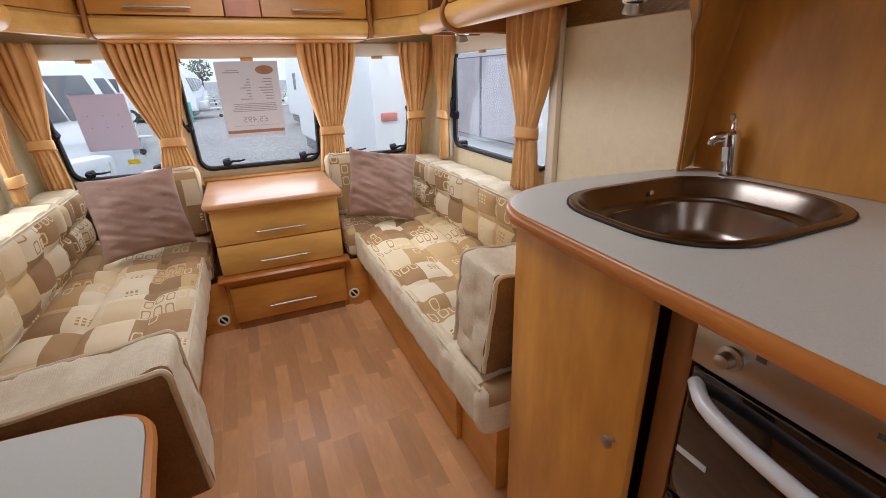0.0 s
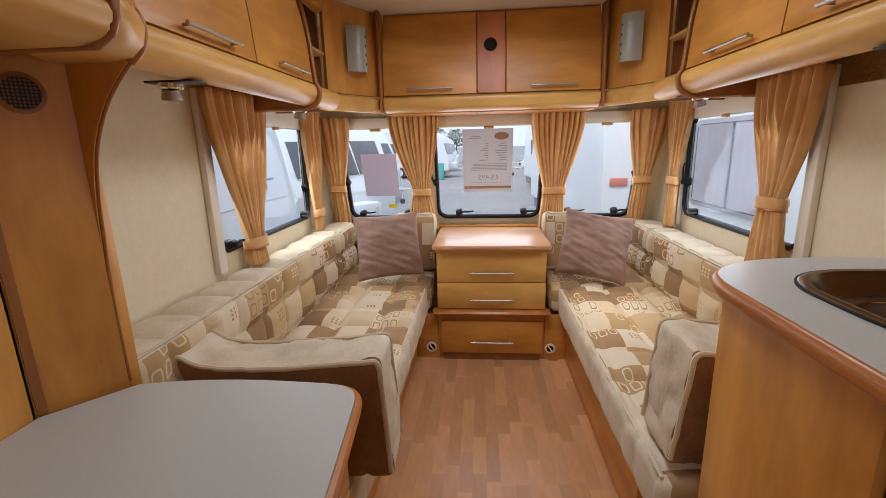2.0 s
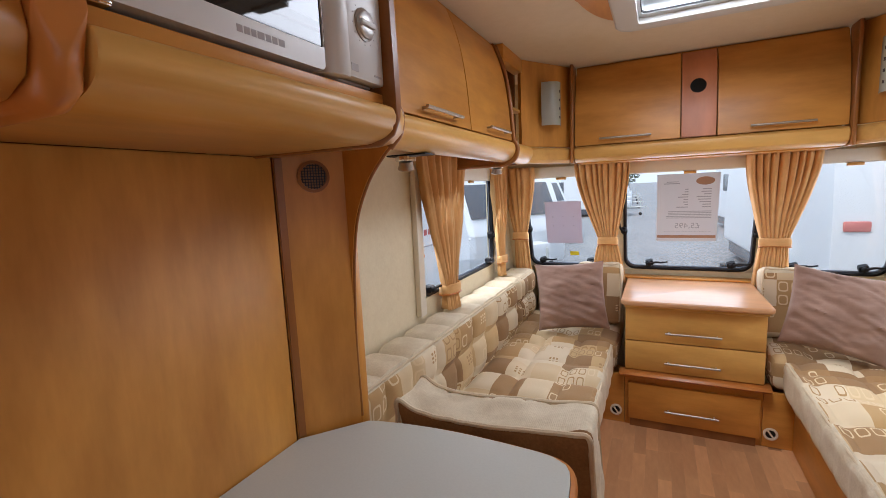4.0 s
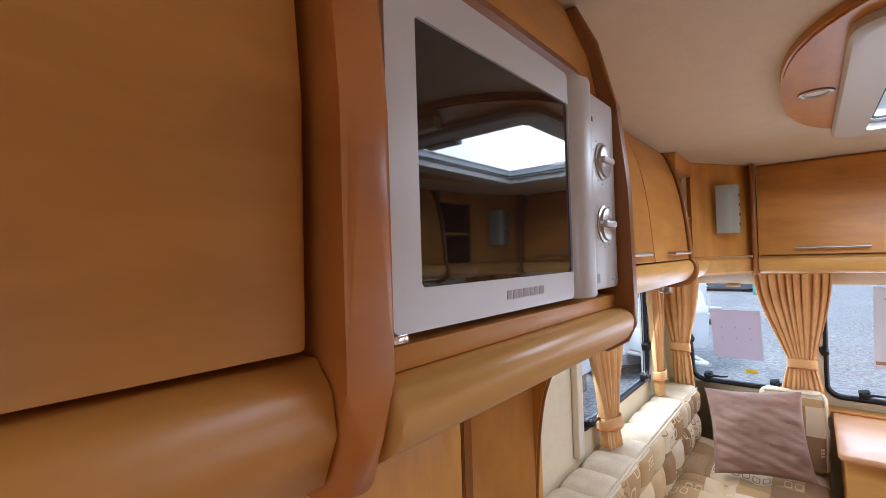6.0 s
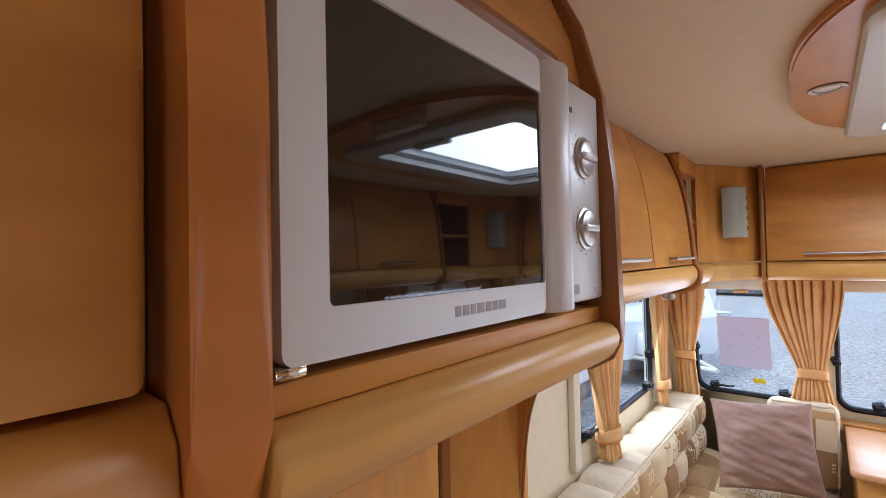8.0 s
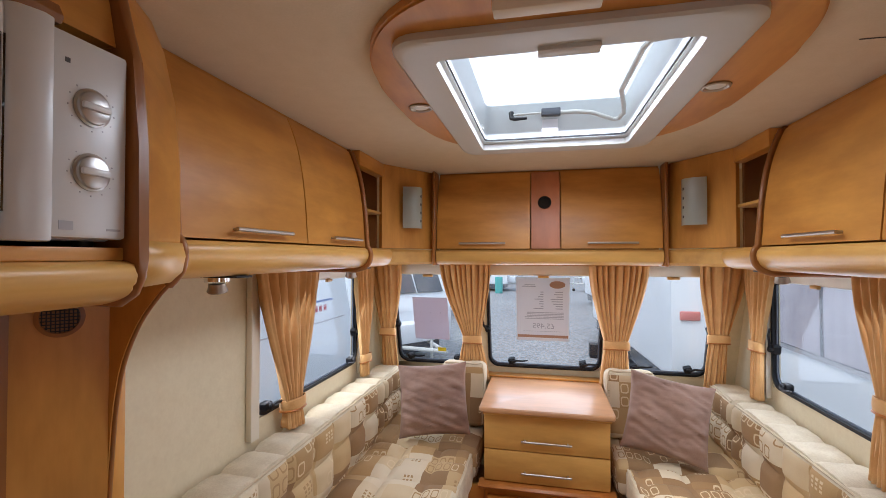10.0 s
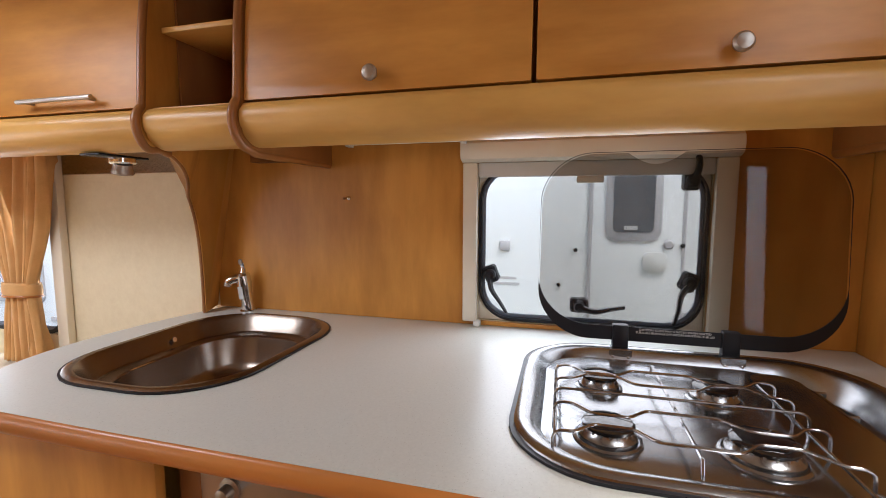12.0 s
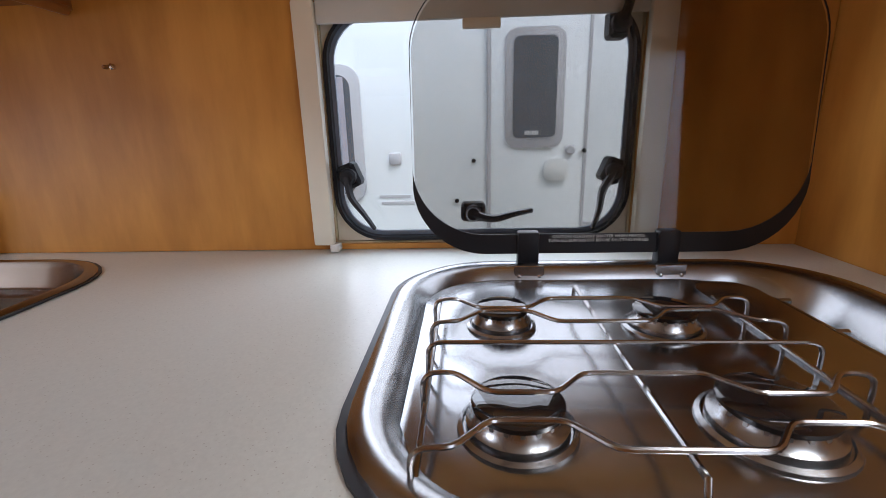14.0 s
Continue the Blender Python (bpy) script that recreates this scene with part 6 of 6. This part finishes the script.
def van(x, y, turn, L=6.2, W=2.2, H=2.35, label="white touring caravan parked on gravel", nose=0.55, windows=(), wheel=True, hitch=True, rear=True, lampz=0.95):
    """A touring caravan; its own y runs to the nose, its base centre stands at (x, y)."""
    M = Matrix.Translation((x, y, GZ)) @ pose(0, 0, 0, 0, 0, turn)
    th = empty("caravan", (x, y, GZ), label, "caravan", "parked caravans")
    h0, h1 = 0.42, H + 0.3

    def put(bm):
        bmesh.ops.transform(bm, matrix=M, verts=bm.verts)
        return bm
    prof = [tuple(v.xy) for v in smooth_path([(-L / 2 + 0.06, h0, 0), (-L / 2, h0 + 0.5, 0), (-L / 2 + 0.10, h1 - 0.35, 0), (-L / 2 + 0.45, h1, 0), (0, h1 + 0.04, 0), (L / 2 - nose - 0.5, h1 - 0.02, 0), (L / 2 - nose * 0.75, h1 - 0.4, 0), (L / 2 - 0.05, h0 + 0.75, 0), (L / 2, h0 + 0.55, 0), (L / 2 - 0.05, h0, 0)], 5)]
    part("body", put(prism(prof, "x", -W / 2, W / 2, 0.06, 3)), VANWHITE, th)
    # dark box put in for the shade beneath the body
    part("underside_shade", put(box(-W / 2 + 0.05, W / 2 - 0.05, -L / 2 + 0.2, L / 2 - 0.3, 0.16, 0.45, 0.02)), VANGREY, th, "dark box standing for the shade under the caravan")
    if wheel:
        for s in (-1, 1):
            m = M @ Matrix.Translation((s * (W / 2 - 0.03), -0.1, 0.32)) @ pose(0, 0, 0, 0, 90, 0)
            w = part("wheel", lathe([(0.2, -0.09), (0.31, -0.085), (0.32, 0.0), (0.31, 0.085), (0.2, 0.09)], m, 24), TYRE, th)
            part("rim", lathe([(0.19, -0.095), (0.19, 0.095)], m, 20), SILVER, w)
    for s, a0, a1, z0, z1 in windows:
        part("window", put(box(s * (W / 2 - 0.03), s * (W / 2 + 0.015), a0, a1, z0, z1, 0.012)), VANGREY, th, "dark acrylic window")
    for s in (-1, 1):
        part("tail_lamp", put(box(s * (W / 2 - 0.35), s * (W / 2 - 0.10), -L / 2 - 0.02, -L / 2 + 0.12, lampz, lampz + 0.12, 0.02)), REDLAMP, th, "red tail lamp")
    if rear:
        part("rear_window", put(box(-0.6, 0.6, -L / 2 + 0.0, -L / 2 + 0.25, 1.5, 2.05, 0.05)), VANGREY, th)
    for k in (-1, 0, 1):
        part("front_window", put(warp(box(k * 0.66 - 0.31, k * 0.66 + 0.31, -0.02, 0.02, 0, 0.62, 0.015), lambda c: Vector((c.x, c.y + L / 2 - 0.02 - (c.z + 0.18) / 1.08 * (nose * 0.75 - 0.05), c.z + 1.35)))), VANGREY, th)
    if hitch:
        bm = tube([M @ Vector((-0.5, L / 2 - 0.1, 0.45)), M @ Vector((0, L / 2 + 1.15, 0.48))], 0.035, 8)
        add_tube(bm, [M @ Vector((0.5, L / 2 - 0.1, 0.45)), M @ Vector((0, L / 2 + 1.15, 0.48))], 0.035, 8)
        add_tube(bm, [M @ Vector((0.06, L / 2 + 0.85, 0.05)), M @ Vector((0.06, L / 2 + 0.85, 0.85))], 0.025, 8)
        part("hitch", bm, GREY_PLASTIC, th, "grey A-frame hitch with jockey post")
        part("jockey_wheel", lathe([(0.08, -0.03), (0.09, 0), (0.08, 0.03)], M @ Matrix.Translation((0.06, L / 2 + 0.85, 0.09)) @ pose(0, 0, 0, 0, 90, 0), 14), TYRE, th)
        part("gas_box", put(box(-0.45, 0.45, L / 2 - 0.12, L / 2 + 0.35, 0.5, 0.85, 0.04)), VANWHITE, th)
    return th, put


# the neighbour beside the kitchen window
va, put = van(3.77, 1.9, 0, L=9.0, W=2.22, H=2.35, label="white caravan with entrance door parked close beside", nose=0.5, wheel=True, hitch=False)
X = 2.66


def on_van(nm, bm, mat, lab=""):
    return part(nm, bm, mat, va, lab)


dd = on_van("door", box(X - 0.012, X + 0.02, -0.935, -0.44, -0.10, 1.74, 0.01), VANWHITE, "white entrance door")
part("door_edge", add_ring(bmesh.new(), rrect(-0.94, -0.435, -0.11, 1.75, 0.05), rrect(-0.925, -0.45, -0.09, 1.735, 0.045), "x", X - 0.016, X - 0.006), GREYINK, dd)
part("door_window_frame", prism(rrect(-0.815, -0.52, 1.07, 1.64, 0.06), "x", X - 0.022, X - 0.012, 0.004), GREYINK, dd)
part("door_window", prism(rrect(-0.775, -0.56, 1.12, 1.60, 0.03), "x", X - 0.027, X - 0.0225), VANGREY, dd, "grey door window")
part("window_label", box(X - 0.029, X - 0.0275, -0.69, -0.62, 1.135, 1.155), PAPER, dd)
part("door_handle", prism(rrect(-0.85, -0.725, 0.90, 1.01, 0.03), "x", X - 0.03, X - 0.0125, 0.006), SILVER, dd, "grey recessed door handle")
part("door_lock", lathe([(0.026, 0), (0.026, 0.01), (0.018, 0.02)], Matrix.Translation((X - 0.0125, -0.855, 1.055)) @ pose(0, 0, 0, 0, -90, 0), 18), GREYINK, dd)
part("door_stay", lathe([(0.011, 0), (0.011, 0.02)], Matrix.Translation((X - 0.0125, -0.925, 1.05)) @ pose(0, 0, 0, 0, -90, 0), 12), BLACK, dd)
on_van("door_seam", box(X - 0.014, X + 0.01, -0.45, -0.43, -0.12, 1.9), GREYINK)
on_van("belt_line", box(X - 0.008, X + 0.01, -1.5, -0.445, 0.66, 0.675), GREYINK)
on_van("belt_line", box(X - 0.012, X + 0.01, -3.0, 3.9, 0.28, 0.32, 0.004), GREYINK)
on_van("water_filler", box(X - 0.02, X + 0.01, 0.02, 0.085, 0.995, 1.06, 0.012), GREYINK, "grey filler cap")
for yy, z in ((-0.361, 1.01), (-0.27, 0.80)):
    on_van("stud", lathe([(0.012, 0), (0.012, 0.015)], Matrix.Translation((X, yy, z)) @ pose(0, 0, 0, 0, -90, 0), 12), BLACK)
on_van("serial_print", box(X - 0.003, X + 0.01, -0.02, 0.15, 0.82, 0.835), GREYINK)
on_van("serial_print", box(X - 0.003, X + 0.01, -0.04, 0.14, 0.785, 0.80), GREYINK)
for y0, y1, z0, z1 in ((0.215, 1.35, 0.80, 1.50), (3.95, 5.75, 0.42, 1.45)):
    w = on_van("window", prism(rrect(y0, y1, z0, z1, 0.09), "x", X - 0.02, X + 0.01, 0.006), GREYINK, "grey framed side window")
    part("window_glass", prism(rrect(y0 + 0.05, y1 - 0.05, z0 + 0.05, z1 - 0.05, 0.06), "x", X - 0.026, X - 0.0205), VANGREY, w)
    for a, b in ((y0 + 0.08, y0 + 0.50 * (y1 - y0)), (y1 - 0.47 * (y1 - y0), y1 - 0.08)):
        def net(u, v, a=a, b=b, z0=z0, z1=z1):
            return Vector((X - 0.029 - 0.002 * math.sin(u * 30), a + (b - a) * u, z0 + 0.06 + (z1 - z0 - 0.12) * v))
        part("net_curtain", sheet(net, 24, 2), GREYCLOTH, w, "grey net curtain")

# the caravan beside the left window, with coloured lettering shapes on its nose
vb, put = van(-3.95, 2.75, 0, L=7.0, W=2.2, H=2.35, label="white caravan with red and blue decals parked close beside", nose=0.7)
for k in range(7):
    y = 4.62 + 0.12 * k
    part("decal_letter", box(-2.853, -2.846, y, y + 0.075, 0.71, 0.785), STRIPE_R, vb, "red decal bar")
part("decal_sweep", box(-2.853, -2.847, 4.9, 5.6, 0.83, 0.86), STRIPE_B, vb, "blue decal sweep")
part("marker_lamp", box(-2.86, -2.84, 4.62, 4.72, 0.43, 0.47, 0.005), ORANGE, vb)
part("belt_line", box(-2.856, -2.84, 0.0, 5.95, 0.56, 0.575), GREYINK, vb)
van(2.60, 9.4, 3, label="white caravan parked with its tail towards the front window", windows=(), rear=False, lampz=1.22)
van(3.3, 17.5, 6, windows=((-1, -2.0, -0.9, 1.4, 2.0), (-1, 0.4, 1.6, 1.4, 2.0)))
van(-4.9, 9.7, -128, nose=0.8, windows=((1, -1.6, -0.4, 1.4, 2.0), (-1, -1.6, -0.4, 1.4, 2.0)), label="white caravan with hitch turned towards the lane")
van(-6.2, 16.0, -115, nose=0.8, windows=((1, -1.6, -0.4, 1.4, 2.0),), label="cream-white caravan parked at an angle")
for k in range(5):
    van(-4.6 - 0.3 * k, 27 + 6.5 * k, -95, L=5.6, windows=((1, -1.4, -0.3, 1.4, 2.0),), label="distant white caravan in a row")
    van(5.5 + 0.8 * k, 27 + 7.0 * k, 92, L=5.6, windows=((-1, -1.4, -0.3, 1.4, 2.0),), label="distant white caravan in a row")
solid("water_barrel", prism(rrect(-2.5, -2.1, 24.4, 24.8, 0.1), "z", GZ, GZ + 0.9, 0.06, 2), TURQ, "turquoise plastic water container on the gravel", "water container")
solid("step_stool", box(0.95, 1.45, 9.3, 9.6, GZ, GZ + 0.28, 0.02), BLACK, "black plastic caravan step on the gravel", "step")

# greyed green, with the haze of distance put into the leaf colour
LEAF = plain("haze_tinted_green_leaves", (0.12, 0.15, 0.10), 0.8, 0, 0.4, 2)
BARK = plain("grey_bark", (0.10, 0.08, 0.06), 0.9)
rnd = random.Random(11)
for tx, ty, hh in ((-7, 128, 6.0), (-13, 131, 6.5), (-22, 126, 7), (-31, 130, 6.5), (24, 130, 6)):
    tr = empty("tree", (tx, ty, GZ), "distant green tree behind the yard, haze in its leaf colour", "tree", "distant trees")
    bm = tube([(tx, ty, GZ), (tx + 0.1, ty, GZ + hh * 0.3), (tx, ty + 0.1, GZ + hh * 0.7)], lambda k: 0.25 - 0.17 * k, 7)
    for k in range(5):
        a = rnd.random() * 6.28
        add_tube(bm, [(tx, ty, GZ + hh * 0.35), (tx + math.cos(a) * hh * 0.25, ty + math.sin(a) * hh * 0.25, GZ + hh * 0.65)], 0.06, 5)
    part("trunk", bm, BARK, tr)
    bm = bmesh.new()
    for k in range(420):
        u, a = rnd.random(), rnd.random() * 6.28
        r = hh * 0.42 * math.sqrt(rnd.random()) * (0.6 + 0.5 * math.sin(u * 3.0))
        c = Vector((tx + r * math.cos(a), ty + r * math.sin(a), GZ + hh * (0.28 + 0.75 * u)))
        q = [bm.verts.new(c + Vector((rnd.uniform(-1, 1), rnd.uniform(-1, 1), rnd.uniform(-1, 1))) * 0.32) for _ in range(4)]
        for t3 in ((0, 1, 2), (0, 2, 3), (0, 1, 3), (1, 2, 3)):
            bm.faces.new([q[i] for i in t3])
    part("crown", bm, LEAF, tr, smooth=0)

# ---- floor strips ----
rnd = random.Random(7)
flo = bpy.data.objects["floor"]
LOCS[flo.name] = Vector(flo.location)
W0 = 0.0525
shapes = {}
strips = []
x = -0.45
while x < 0.50:
    y = -1.25 - rnd.random() * 0.3
    while y < 2.165:
        L = rnd.choice((0.22, 0.30, 0.38))
        strips.append((x, y, min(L, 2.166 - y)))
        y += L
    x += W0
for x, y, L in strips:
    key = round(L, 3)
    if L < 0.03:
        continue
    if key not in shapes:
        bm = box(0.00005, W0 - 0.00005, 0.00005, L - 0.00005, -0.0035, 0.0)
        bmesh.ops.recalc_face_normals(bm, faces=bm.faces)
        me = bpy.data.meshes.new("floor_strip")
        bm.to_mesh(me)
        bm.free()
        me.materials.append(PLANK)
        shapes[key] = me
    ob = new("floor_strip", shapes[key])
    ob.parent = flo
    ob.location = Vector((x, y, 0)) - LOCS[flo.name]
